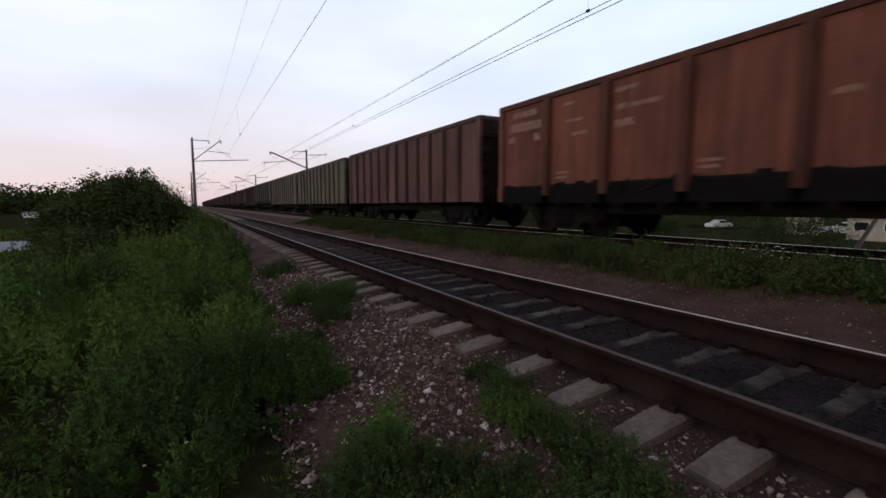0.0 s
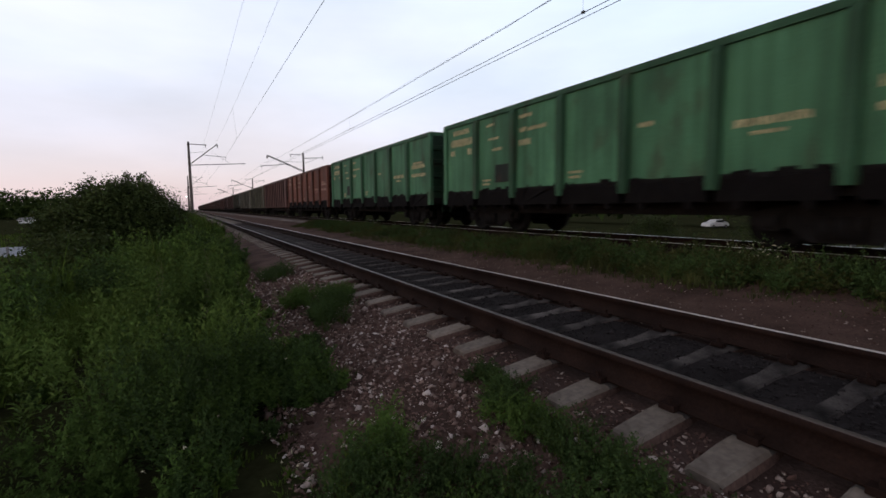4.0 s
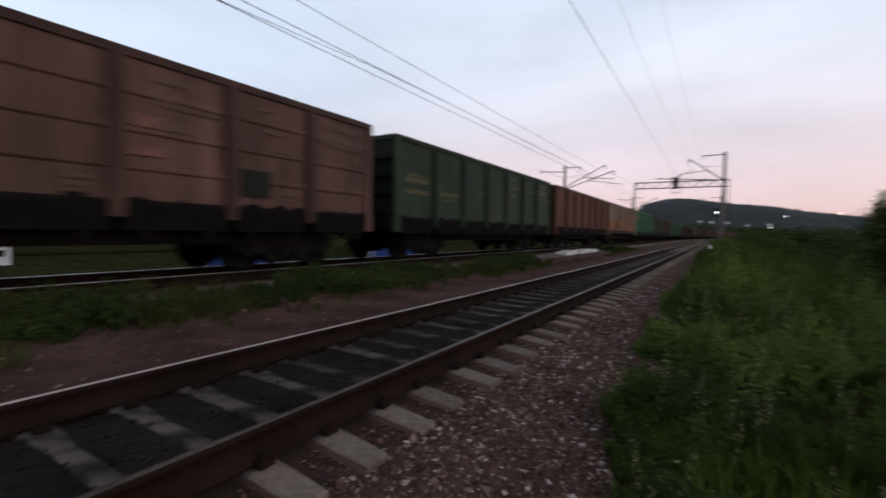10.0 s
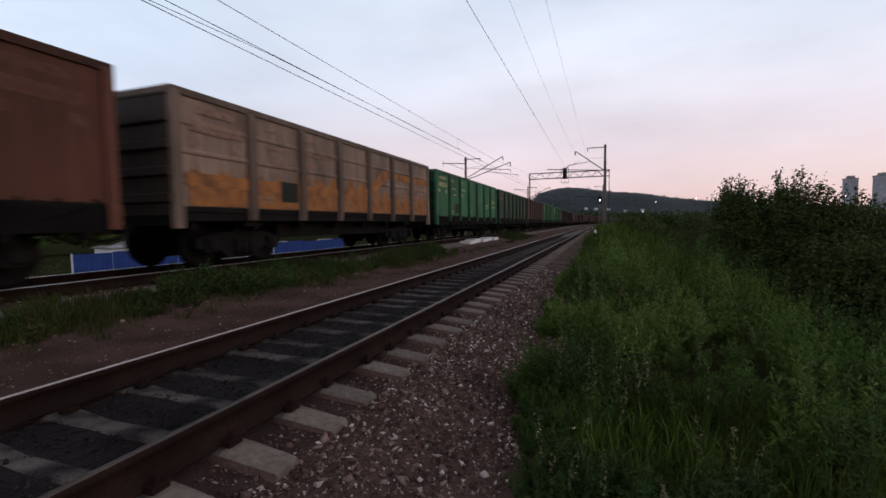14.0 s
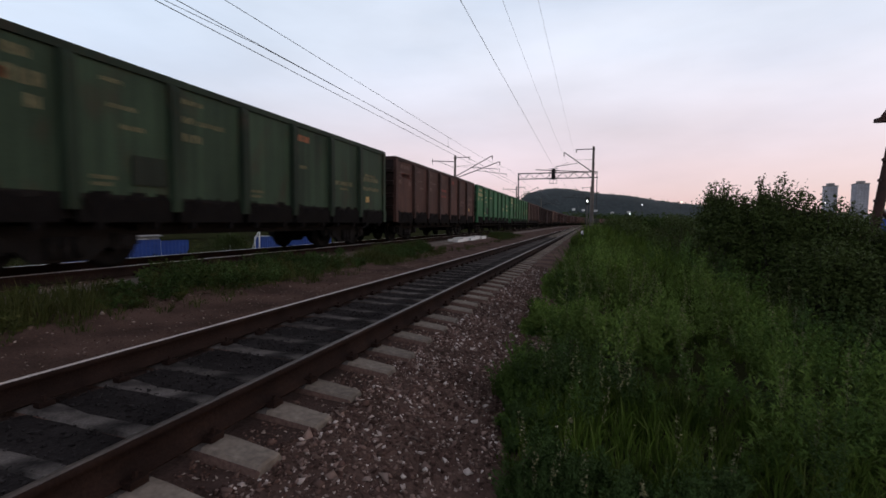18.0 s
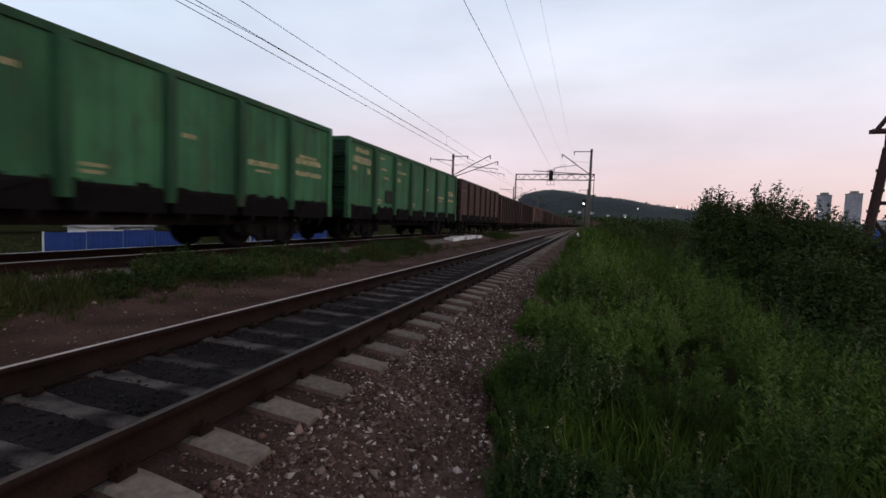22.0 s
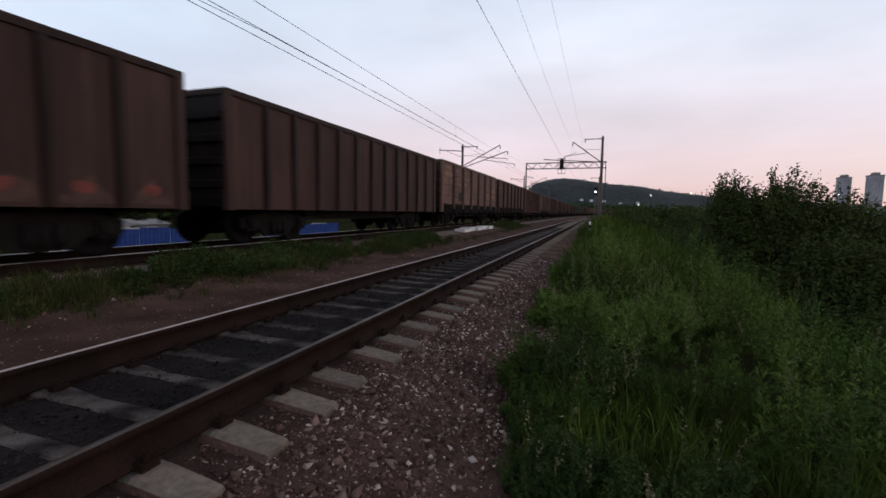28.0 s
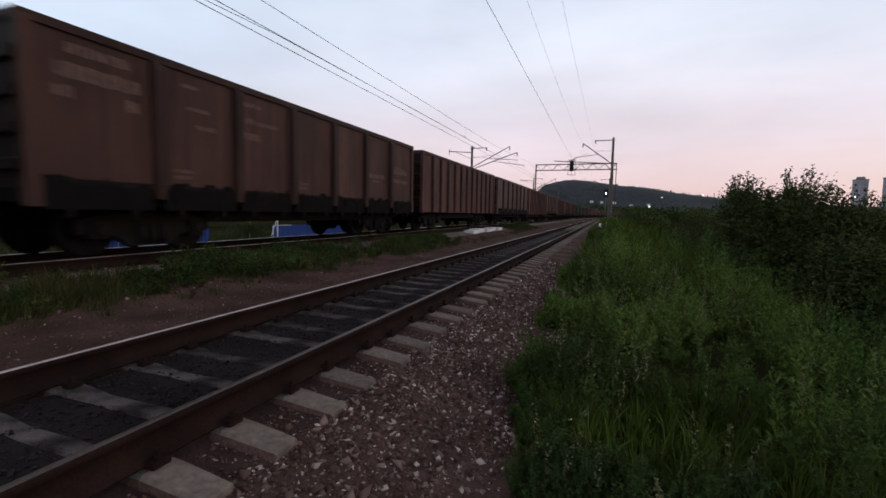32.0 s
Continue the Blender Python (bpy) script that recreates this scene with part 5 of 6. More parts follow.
def strip_grass():
    m = 12000
    x = RNG.uniform(-32, 44, m)
    y = RNG.normal(3.68, 0.45, m) + 0.5 * (cloud(x * 0.7, x * 0, 8) - 0.5)
    lush = cloud(x * 0.55, y * 1.2, 9) * 0.7 + cloud(x * 1.9, y * 2.0, 10) * 0.5
    keep = (RNG.random(m) < (lush * 1.6 - 0.12) * np.interp(x, [8, 20], [1, 0.45]) * np.where(y > 4.1, 0.35, 1)) & (y > 2.55) & (y < 4.85) & ~((x > 19.0) & (x < 33.0) & (y > 3.0))
    x, y, lush = x[keep], y[keep], lush[keep]
    h = np.maximum(0.06, (0.05 + 0.38 * lush ** 1.6) * RNG.uniform(0.5, 1.2, len(x)) * np.where(y > 4.3, 0.5, 1))
    tufts("strip_grass", RNG, x, y, h, 11, 0.08, 0.0065, M_STRIPGRASS, "low dusty grass and weeds between the tracks")
    m = 2500
    x = RNG.uniform(-30, 40, m)
    y = RNG.normal(3.75, 0.34, m)
    lush = cloud(x * 0.8, y * 1.1, 9)
    keep = (lush > 0.30) & (y > 2.9) & (y < 4.7) & ~((x > 19.0) & (x < 33.0))
    x, y, lush = x[keep], y[keep], lush[keep]
    h = RNG.uniform(0.16, 0.46, len(x)) * (0.40 + lush * 0.9)
    pick = RNG.random(len(x)) < 0.75
    for which, material, label in ((pick, M_HERB_DARK, "dark leafy weeds between the tracks"), (~pick, M_STRIPGRASS, "dusty leafy weeds between the tracks")):
        leafy_plants("strip_weeds", RNG, x[which], y[which], h[which], h[which] * 0.6 + 0.05, 9, 20, np.full(which.sum(), 0.070), material, label)



def seed_heads(name, rng, x, y, h, material, label):
    """Upright stems that carry soft pale heads of tiny scales."""
    z = bank_np(y)
    n, per = len(x), 46
    lx, ly = rng.normal(0, 0.10, n) * h, rng.normal(0, 0.10, n) * h
    i = np.repeat(np.arange(n), per)
    f = rng.uniform(0.62, 1.0, n * per)
    r = 0.012 * np.sin((f - 0.60) / 0.42 * 3.0) + 0.003
    a = rng.uniform(0, 6.28, n * per)
    c = np.stack([x[i] + lx[i] * f * f + np.cos(a) * r, y[i] + ly[i] * f * f + np.sin(a) * r, z[i] + h[i] * f], -1)
    p, q = leaf_quads(rng, c, rng.uniform(0.005, 0.013, n * per), 0.5)
    w = 0.0022
    s = np.stack([np.stack([x - w, y, z], -1), np.stack([x + w, y, z], -1), np.stack([x + lx + w * 0.6, y + ly, z + h * 0.98], -1), np.stack([x + lx - w * 0.6, y + ly, z + h * 0.98], -1)], 1).reshape(-1, 3)
    q2 = np.arange(4)[None] + 4 * np.arange(n)[:, None] + len(p)
    return tagged(new(name, from_arrays(name, np.concatenate([p, s]), np.concatenate([q, q2]), [material])), label, "grass", kind="stuff")


def lance_leaves(rng, c, d, size, slim):
    """Narrow leaves from c along d, folded a little along the middle."""
    n = len(c)
    d = d / (np.linalg.norm(d, axis=1)[:, None] + 1e-9)
    e = np.cross(d, rng.normal(size=(n, 3)))
    e /= np.linalg.norm(e, axis=1)[:, None] + 1e-9
    s = np.asarray(size)[:, None]
    droop = np.zeros((n, 3))
    droop[:, 2] = -0.25 * np.asarray(size)
    p = np.stack([c, c + d * s * 0.45 + e * s * slim, c + d * s + droop, c + d * s * 0.45 - e * s * slim], 1).reshape(-1, 3)
    return p, (np.arange(4)[None] + 4 * np.arange(n)[:, None])


def leafy_plants(name, rng, x, y, h, r, stems, per, size, material, label, category="weeds", slim=0.16):
    """Bushy herbs: stems that fan out from one root, set with narrow leaves that rise outwards, thickest towards the tips."""
    n = len(x)
    i = np.repeat(np.arange(n), stems)
    m = len(i)
    a, out = rng.uniform(0, 6.28, m), np.sqrt(rng.random(m))
    tx, ty = np.cos(a) * out * r[i], np.sin(a) * out * r[i]
    tz = h[i] * (1.0 - 0.45 * out ** 2) * rng.uniform(0.65, 1.10, m)
    j = np.repeat(np.arange(m), per)
    k = len(j)
    f = rng.beta(2.0, 1.1, k)
    bend = f ** 1.5
    c = np.stack([x[i][j] + tx[j] * bend, y[i][j] + ty[j] * bend, tz[j] * f], -1) + rng.normal(size=(k, 3)) * 0.035 * np.maximum(r[i][j], 0.15)[:, None]
    c[:, 2] = np.maximum(c[:, 2], 0.01) + bank_np(c[:, 1])
    turn = rng.uniform(0, 6.28, k)
    d = np.stack([np.cos(turn) * 0.75 + tx[j], np.sin(turn) * 0.75 + ty[j], 0.25 + 0.9 * f + rng.normal(0, 0.25, k)], -1)
    p, q = lance_leaves(rng, c, d, size[i][j] * rng.uniform(0.6, 1.35, k) * (1.25 - 0.5 * f), slim)
    return tagged(new(name, from_arrays(name, p, q, [material])), label, category, kind="stuff")


def bank_edge(x):
    return np.where(x > 1, grass_edge(x, True), grass_edge(x, False))


def herb_clumps():
    """The herbs of both banks: low by the path, shoulder-high further along, in clumps with dark hollows between."""
    kinds = ((M_HERB_PALE, "yellow-green leafy herbs in bushy clumps on the bank"), (M_HERB, "fresh green leafy weeds in bushy clumps on the bank"), (M_HERB_DARK, "dark green leafy weeds in bushy clumps on the bank"))
    for x0, x1, m, lean, stems, per in ((0.7, 7.0, 760, 1.6, 12, 38), (7.0, 18.0, 500, 2.0, 12, 28), (18.0, 45.0, 300, 2.2, 9, 14), (-6.5, 0.6, 1000, 1.5, 12, 38), (-18.0, -6.5, 500, 2.0, 12, 28), (-45.0, -18.0, 280, 2.2, 9, 14)):
        x = RNG.uniform(x0, x1, m)
        deep = np.where(RNG.random(m) < 0.35, RNG.uniform(0.3, 4.5, m), RNG.exponential(lean, m) * RNG.uniform(0.3, 1.0, m)) + 0.02
        y = bank_edge(x) - deep
        far = np.hypot(x - 0.1, y + 3.2)
        scale = np.where(far < 4, 1.25, 0.8)
        lump = 0.62 * cloud(x * scale, y * scale * 1.1, 4) + 0.38 * cloud(x * scale * 2.1, y * scale * 2.1, 31)
        hollow = cloud(x * 0.75 + 5, y * 0.85, 77)
        keep = ((hollow > 0.36) | (RNG.random(m) < 0.2)) & (far > 0.8) & (deep < 7) & (lump > np.where(x < 0, 0.34, 0.39))
        x, y, deep, far, lump = x[keep], y[keep], deep[keep], far[keep], lump[keep]
        full = np.interp(far, [0.8, 1.6, 3.0, 6.0, 10.0, 20.0], [0.34, 0.52, 0.78, 1.15, 1.40, 1.45])
        h = full * (0.30 + 1.9 * (lump - 0.40)) * RNG.uniform(0.75, 1.15, len(x)) * np.clip(0.55 + deep * 0.75, 0, 1.1)
        r = np.clip(h * RNG.uniform(0.30, 0.50, len(x)), 0.06, 0.42)
        size = np.interp(far, [1, 4, 10, 30], [0.028, 0.044, 0.085, 0.19])
        tone = cloud(x * 0.45 + 9, y * 0.6, 21) * 0.7 + 0.3 * RNG.random(len(x)) + np.where(deep < 0.5, -0.12, 0)
        for which, (material, label) in zip((tone > 0.55, (tone <= 0.55) & (tone > 0.36), tone <= 0.36), kinds):
            if which.any():
                leafy_plants("bushy_herbs", RNG, x[which], y[which], h[which], r[which], stems, per, size[which], material, label)


def shoulder_weeds():
    # (middle x, middle y, spread, height) of the patches that grow out of the stones
    spots = [(-6.5, -1.45, 0.40, 0.26), (-6.0, -1.70, 0.50, 0.34), (-5.5, -1.95, 0.50, 0.34), (-6.7, -2.0, 0.5, 0.35), (-2.50, -1.42, 0.26, 0.20), (-2.20, -1.55, 0.30, 0.22), (-1.85, -1.62, 0.32, 0.22), (-1.45, -1.62, 0.36, 0.24), (-1.05, -1.68, 0.40, 0.22), (-0.6, -1.75, 0.45, 0.20), (-1.3, -2.05, 0.40, 0.25), (-0.7, -2.2, 0.50, 0.22), (-1.2, -2.5, 0.5, 0.30), (-0.5, -2.65, 0.5, 0.24), (-2.0, -2.65, 0.5, 0.34), (-1.3, -2.9, 0.5, 0.34), (-0.1, -2.2, 0.5, 0.16), (-1.75, -2.25, 0.36, 0.24), (-2.3, -2.40, 0.40, 0.26), (-9.5, -1.9, 0.6, 0.35), (1.15, -1.22, 0.25, 0.12)]
    for which, material in ((0, M_HERB), (1, M_HERB_DARK)):
        xs, ys, hs = [], [], []
        for n_, (sx, sy, r, h) in enumerate(spots):
            if (n_ % 3 == 0) == (which == 0):
                k = int(64 * r) + 4
                xs.append(RNG.normal(sx, r * 0.42, k))
                ys.append(RNG.normal(sy, r * 0.24, k))
                hs.append(RNG.uniform(0.45, 1.1, k) * h)
        x, y, h = np.concatenate(xs), np.concatenate(ys), np.concatenate(hs)
        leafy_plants("shoulder_weeds", RNG, x, y, h, h * 0.55 + 0.03, 8, 30, np.full(len(x), 0.024), material, "small leafy weeds growing out of the ballast", slim=0.22)
        tufts("shoulder_grass", RNG, x, y, np.maximum(h * 0.9, 0.05), 8, 0.04, 0.0035, M_GRASS, "thin grass growing out of the ballast")
    # taller feathery herbs further off, in groups
    n = 1500
    x = np.concatenate([RNG.uniform(3.5, 24, n), RNG.uniform(-20, -4, n)])
    y = -2.6 - RNG.exponential(1.7, 2 * n)
    keep = (cloud(x * 0.6, y * 0.9, 14) > 0.62) & (y > -8.5)
    x, y = x[keep], y[keep]
    h = RNG.uniform(0.45, 1.0, len(x)) * (0.55 + 0.6 * cloud(x * 0.6, y * 0.9, 14))
    leafy_plants("tall_herbs", RNG, x, y, h, h * 0.22, 5, 16, np.full(len(x), 0.09), M_HERB_PALE, "tall feathery herbs on the bank", slim=0.10)
    herb_clumps()
    n = 150
    x = np.concatenate([RNG.uniform(1.5, 10, n), RNG.uniform(-9, -1.5, n // 8)])
    y = -2.7 - RNG.exponential(1.5, len(x))
    far = np.hypot(x - 0.1, y + 3.2)
    x, y, far = x[far > 1.2], y[far > 1.2], far[far > 1.2]
    seed_heads("seed_stems", RNG, x, y, RNG.uniform(0.65, 1.15, len(x)) * np.clip(far / 3.6, 0.45, 1.1), M_STRAW, "grass stems with soft pale seed heads")
    # single pale blossoms among the weeds
    n = 130
    x = np.concatenate([RNG.uniform(-6, 0.5, n // 2), RNG.uniform(2.0, 10, n - n // 2)])
    y = -2.55 - RNG.exponential(1.0, n)
    far = np.hypot(x - 0.1, y + 3.2)
    c = np.stack([x, y, bank_np(y) + 0.05 + 0.42 * RNG.random(n) * np.clip(far / 3.5, 0.3, 1)], -1)[far > 0.9]
    p, q = leaf_quads(RNG, np.repeat(c, 3, 0) + RNG.normal(0, 0.006, (3 * len(c), 3)), RNG.uniform(0.005, 0.013, 3 * len(c)), 2.0)
    tagged(new("clover_blossoms", from_arrays("clover_blossoms", p, q, [M_FLOWER])), "tiny pale blossoms among the weeds on the bank", "flowers", kind="stuff")


shoulder_weeds()
strip_grass()


def flower_patch():
    n = 70
    c = np.stack([RNG.normal(-3.55, 0.42, n), RNG.normal(4.2, 0.12, n), RNG.uniform(0.40, 0.66, n)], -1)
    p, q = leaf_quads(RNG, c, RNG.uniform(0.022, 0.040, n), 3.0)
    tagged(new("wild_flowers", from_arrays("wild_flowers", p, q, [M_FLOWER])), "cluster of pale wild flowers beside the far rail", "flowers", kind="stuff")
    blades("flower_stems", RNG, c[:, 0], c[:, 1], bank_np(c[:, 1]), np.maximum(c[:, 2] - bank_np(c[:, 1]), 0.1), np.full(n, 0.004), M_STRAW, "thin stems under the wild flowers", "flowers", 0.1)


flower_patch()


def build_bush(x, y, top, rx, ry, leaves, seed, size=0.045, airy=0.0, label="dense dark green bush on the bank", name="bush", category="bush"):
    """A shrub: limbs from one foot and a crown of leaf clumps with an uneven outline."""
    rng = np.random.default_rng(seed)
    leaves = int(leaves * 1.7)
    z0 = float(bank_np(np.array([y]))[0])
    hgt = top - z0
    b = holder(name, pose(x, y, z0), label, category, "bushes along the line" if category == "bush" else "trees behind the tracks")
    bm = bmesh.new()
    tips = []
    for i in range(9):
        a = rng.uniform(0, 6.28)
        r = rng.uniform(0.15, 0.8)
        tip = Vector((math.cos(a) * rx * r, math.sin(a) * ry * r, hgt * rng.uniform(0.6, 0.95)))
        mid = Vector((tip.x * 0.35, tip.y * 0.35, tip.z * 0.5))
        add_tube(bm, (0, 0, -0.1), mid, 0.05 * hgt / 3, 0.032 * hgt / 3, 6)
        add_tube(bm, mid, tip, 0.032 * hgt / 3, 0.008, 6)
        tips.append(tip)
    sa, sl = rng.uniform(0, 6.28, 26), rng.uniform(0.3, 1.0, 26)
    end = lambda j, f: Vector((math.cos(sa[j]) * rx * sl[j] * (0.55 + 0.35 * f), math.sin(sa[j]) * ry * sl[j] * (0.55 + 0.35 * f), hgt * (0.72 + 0.44 * f * (1.15 - sl[j] * 0.6))))
    for j in range(26):
        add_tube(bm, end(j, -0.3), end(j, 1.0), 0.010, 0.004, 4)
    part("branchwork", bm, M_BARK, b)
    k = 110
    ang = rng.uniform(0, 6.28, k)
    zz = rng.uniform(0.08, 1.0, k) ** 0.8
    rr = np.sqrt(np.clip(1 - (zz - 0.35) ** 2 / 0.46, 0.04, 1)) * rng.uniform(0.45, 1.0, k)
    cl = np.stack([np.cos(ang) * rr * rx, np.sin(ang) * rr * ry, zz * hgt * 0.93], -1)
    cl[: len(tips)] = [t[:] for t in tips]
    which = rng.integers(0, k, leaves)
    spread = 0.20 * (rx + ry) / 2 * (0.7 + 0.6 * rng.random(k)) * (1 - 0.3 * airy)
    c = cl[which] + rng.normal(size=(leaves, 3)) * spread[which][:, None] * np.array([1, 1, 0.85])
    # sprays that break the outline
    m = leaves // 9
    s = rng.integers(0, 26, m)
    f = rng.random(m)
    spray = np.stack([np.cos(sa[s]) * rx * sl[s] * (0.55 + 0.35 * f), np.sin(sa[s]) * ry * sl[s] * (0.55 + 0.35 * f), hgt * (0.72 + 0.44 * f * (1.15 - sl[s] * 0.6))], -1) + rng.normal(size=(m, 3)) * 0.05
    c = np.concatenate([c, spray])
    c[:, 2] = np.maximum(c[:, 2], 0.02)
    p, q = leaf_quads(rng, c, rng.uniform(0.6, 1.35, len(c)) * size, 0.5)
    part_of("crown", from_arrays("crown", p, q, [M_BUSH]), b)
    return b


for i, (bx, by, bt, brx, bry, bn) in enumerate([(-17.2, -4.05, 1.35, 1.3, 0.6, 9000), (-16.4, -4.75, 2.02, 1.4, 0.75, 12000), (-15.9, -5.55, 1.85, 1.3, 0.75, 12000), (-15.6, -6.35, 1.25, 1.2, 0.75, 10000), (-13.4, -5.7, 0.55, 1.2, 0.8, 9000), (-12.5, -6.3, -0.1, 1.2, 0.8, 7000), (-26.5, -6.0, 2.55, 1.8, 1.4, 9000), (-36, -5.2, 2.3, 2.2, 1.5, 8000), (-20, -6.4, 1.0, 1.2, 0.9, 7000)]):
    build_bush(bx, by, bt, brx, bry, bn, 40 + i)
for i, (bx, by, bt, brx, bry, bn) in enumerate([(15.2, -6.75, 2.16, 1.3, 0.75, 11000), (14.6, -7.85, 2.22, 1.4, 0.85, 12000), (14.2, -8.9, 1.75, 1.3, 0.9, 11000), (13.8, -10.1, 1.35, 1.5, 1.0, 11000), (12.6, -8.3, 0.75, 1.5, 1.0, 10000), (11.6, -9.6, 0.30, 1.6, 1.2, 9000), (9.2, -8.6, -0.25, 1.5, 1.0, 9000), (12.4, -11.6, 0.95, 1.6, 1.2, 9000), (30, -8.2, 1.6, 2.2, 1.4, 8000), (15.5, -11.5, 0.6, 1.8, 1.4, 9000), (72, -7.6, 1.2, 2.0, 1.8, 4000), (92, -7.8, 1.6, 3.0, 2.5, 5000), (110, -11.5, 2.2, 4.0, 3.5, 6000), (58, -9.0, 0.7, 2.2, 2.0, 4000)]):
    build_bush(bx, by, bt, brx, bry, bn, 60 + i, size=0.042 if bx < 50 else 0.16, airy=0.4)
for i, (bx, by, bt, brx, bry, bn) in enumerate([(-10.2, 22, 0.55, 2.4, 1.8, 7000), (-17, 21, 0.35, 1.6, 1.4, 5000), (23.6, 19.5, 0.35, 1.5, 1.2, 5000), (4, 26, 0.2, 1.6, 1.4, 4000)]):
    build_bush(bx, by, bt, brx, bry, bn, 80 + i, label="round dark bush beyond the railway")


def field_grass():
    m = 8000
    x, y = RNG.uniform(-40, 55, m), 8.3 + RNG.exponential(8, m)
    tufts("field_grass", RNG, x, y, RNG.uniform(0.12, 0.5, m) * (0.4 + cloud(x * 0.4, y * 0.4, 15)), 9, 0.25, 0.045, M_STRIPGRASS, "rough grass beyond the railway")
    n = 22000
    x, y = RNG.uniform(-110, 110, n), -9.5 - RNG.exponential(28, n)
    blades("low_grass", RNG, x, y, bank_np(y), RNG.uniform(0.15, 0.6, n), RNG.uniform(0.04, 0.12, n), M_GRASS, "rough grass on the low land below the bank")


field_grass()


def woods(name, rng, n, path, depth, top, size, label):
    """A far belt of trees: leaf clumps heaped to an uneven skyline along a path of (x, y, z)."""
    f = rng.random(n) * (len(path) - 1)
    i = f.astype(int)
    g = (f - i)[:, None]
    pth = np.array(path, float)
    c = pth[i] * (1 - g) + pth[np.minimum(i + 1, len(path) - 1)] * g
    sky = top * (0.62 + 0.38 * np.sin(f * 23.0) * np.sin(f * 9.1 + 1) + 0.15 * np.sin(f * 71))
    c = c + rng.normal(size=(n, 3)) * np.array([depth, depth, 0])
    c[:, 2] = c[:, 2] + sky * rng.random(n) ** 0.7
    p, q = leaf_quads(rng, c, rng.uniform(0.6, 1.4, n) * size, 0.4)
    return tagged(new(name, from_arrays(name, p, q, [M_LEAF])), label, "woods", kind="stuff")


woods("far_woods", RNG, 30000, [(-330, -260, -3), (-335, -150, -3), (-340, -90, -3), (-340, -30, -3)], 8, 17.0, 0.95, "dark belt of trees on the low land")
woods("far_woods", RNG, 22000, [(330, 30, -1), (340, -20, -1), (330, -60, -2), (300, -110, -3), (260, -160, -3)], 8, 10.0, 0.9, "dark belt of trees below the hill")
woods("far_woods", RNG, 9000, [(-200, 70, -1), (-90, 75, -1), (0, 80, -1), (90, 75, -1), (220, 80, -1)], 5, 9.0, 1.2, "dark belt of trees beyond the railway")
woods("far_woods", RNG, 7000, [(-300, -300, -3), (-100, -330, -3), (100, -330, -3), (250, -250, -3)], 8, 12.0, 2.0, "dark belt of trees on the low land")


def build_hill():
    """The long wooded hill behind the line."""
    prof = [(420, 2), (260, 8), (160, 22), (128, 42), (111, 60), (73, 69), (36, 67), (-5, 60), (-65, 54), (-112, 46), (-157, 39), (-208, 34), (-260, 30), (-360, 24), (-520, 14), (-700, 2)]
    bm = bmesh.new()
    rows = []
    ys = np.linspace(420, -700, 150)
    hs = np.interp(ys, [p[0] for p in prof][::-1], [p[1] for p in prof][::-1])
    for d in range(7):
        f = d / 6
        rows.append([bm.verts.new((760 + 150 * f + 20 * noise.noise((y * 0.01, d, 0)), y, -4 + (h + 4) * math.sin(f * math.pi / 2) + 2.2 * f * noise.noise((y * 0.06, d * 1.7, 3)))) for y, h in zip(ys, hs)])
    rows.append([bm.verts.new((1150, y, -4)) for y in ys])
    for a, b in zip(rows, rows[1:]):
        for i in range(len(ys) - 1):
            bm.faces.new((a[i], a[i + 1], b[i + 1], b[i])).smooth = True
    return thing("hill", bm, [M_FAR_HAZE], label="long dark wooded hill on the skyline", category="hill", kind="structure")


build_hill()
woods("hill_woods", RNG, 5000, [(905, 128, 36), (908, 111, 54), (910, 73, 63), (910, 36, 61), (910, -5, 54), (908, -65, 48), (905, -112, 40), (905, -157, 33), (905, -208, 28)], 4, 7.0, 2.2, "trees along the top of the hill")

# ---- buildings, vehicles and lamps beyond ----
def build_tower(x, y, w, h):
    t = holder("apartment_tower", pose(x, y, -3), "pale grey-violet high-rise apartment block far off", "apartment block", "high-rise blocks")
    bm = bmesh.new()
    add_box(bm, -w / 2, w / 2, -w / 2, w / 2, 0, h)
    part("wall", bm, M_TOWER, t)
    bm = bmesh.new()
    add_box(bm, -w / 2 - 0.4, w / 2 + 0.4, -w / 2 - 0.4, w / 2 + 0.4, h, h + 1.2)
    add_box(bm, -3, 3, -3, 3, h + 1.2, h + 4)
    part("roof", bm, M_GREYWALL, t)
    pane = bmesh.new()
    add_box(pane, -0.05, 0.0, -0.6, 0.6, 0, 1.4)
    pm = mesh_of("window", pane, M_HAZEWIN)
    for f in range(int(h / 3)):
        for k in range(4):
            part_of("window", pm, t, pose(-w / 2 - 0.002, -w / 2 + w * (k + 0.5) / 4, 1.0 + f * 3))
    return t


build_tower(645, -273, 10.5, 49.5)
build_tower(636, -297.5, 11.5, 51)


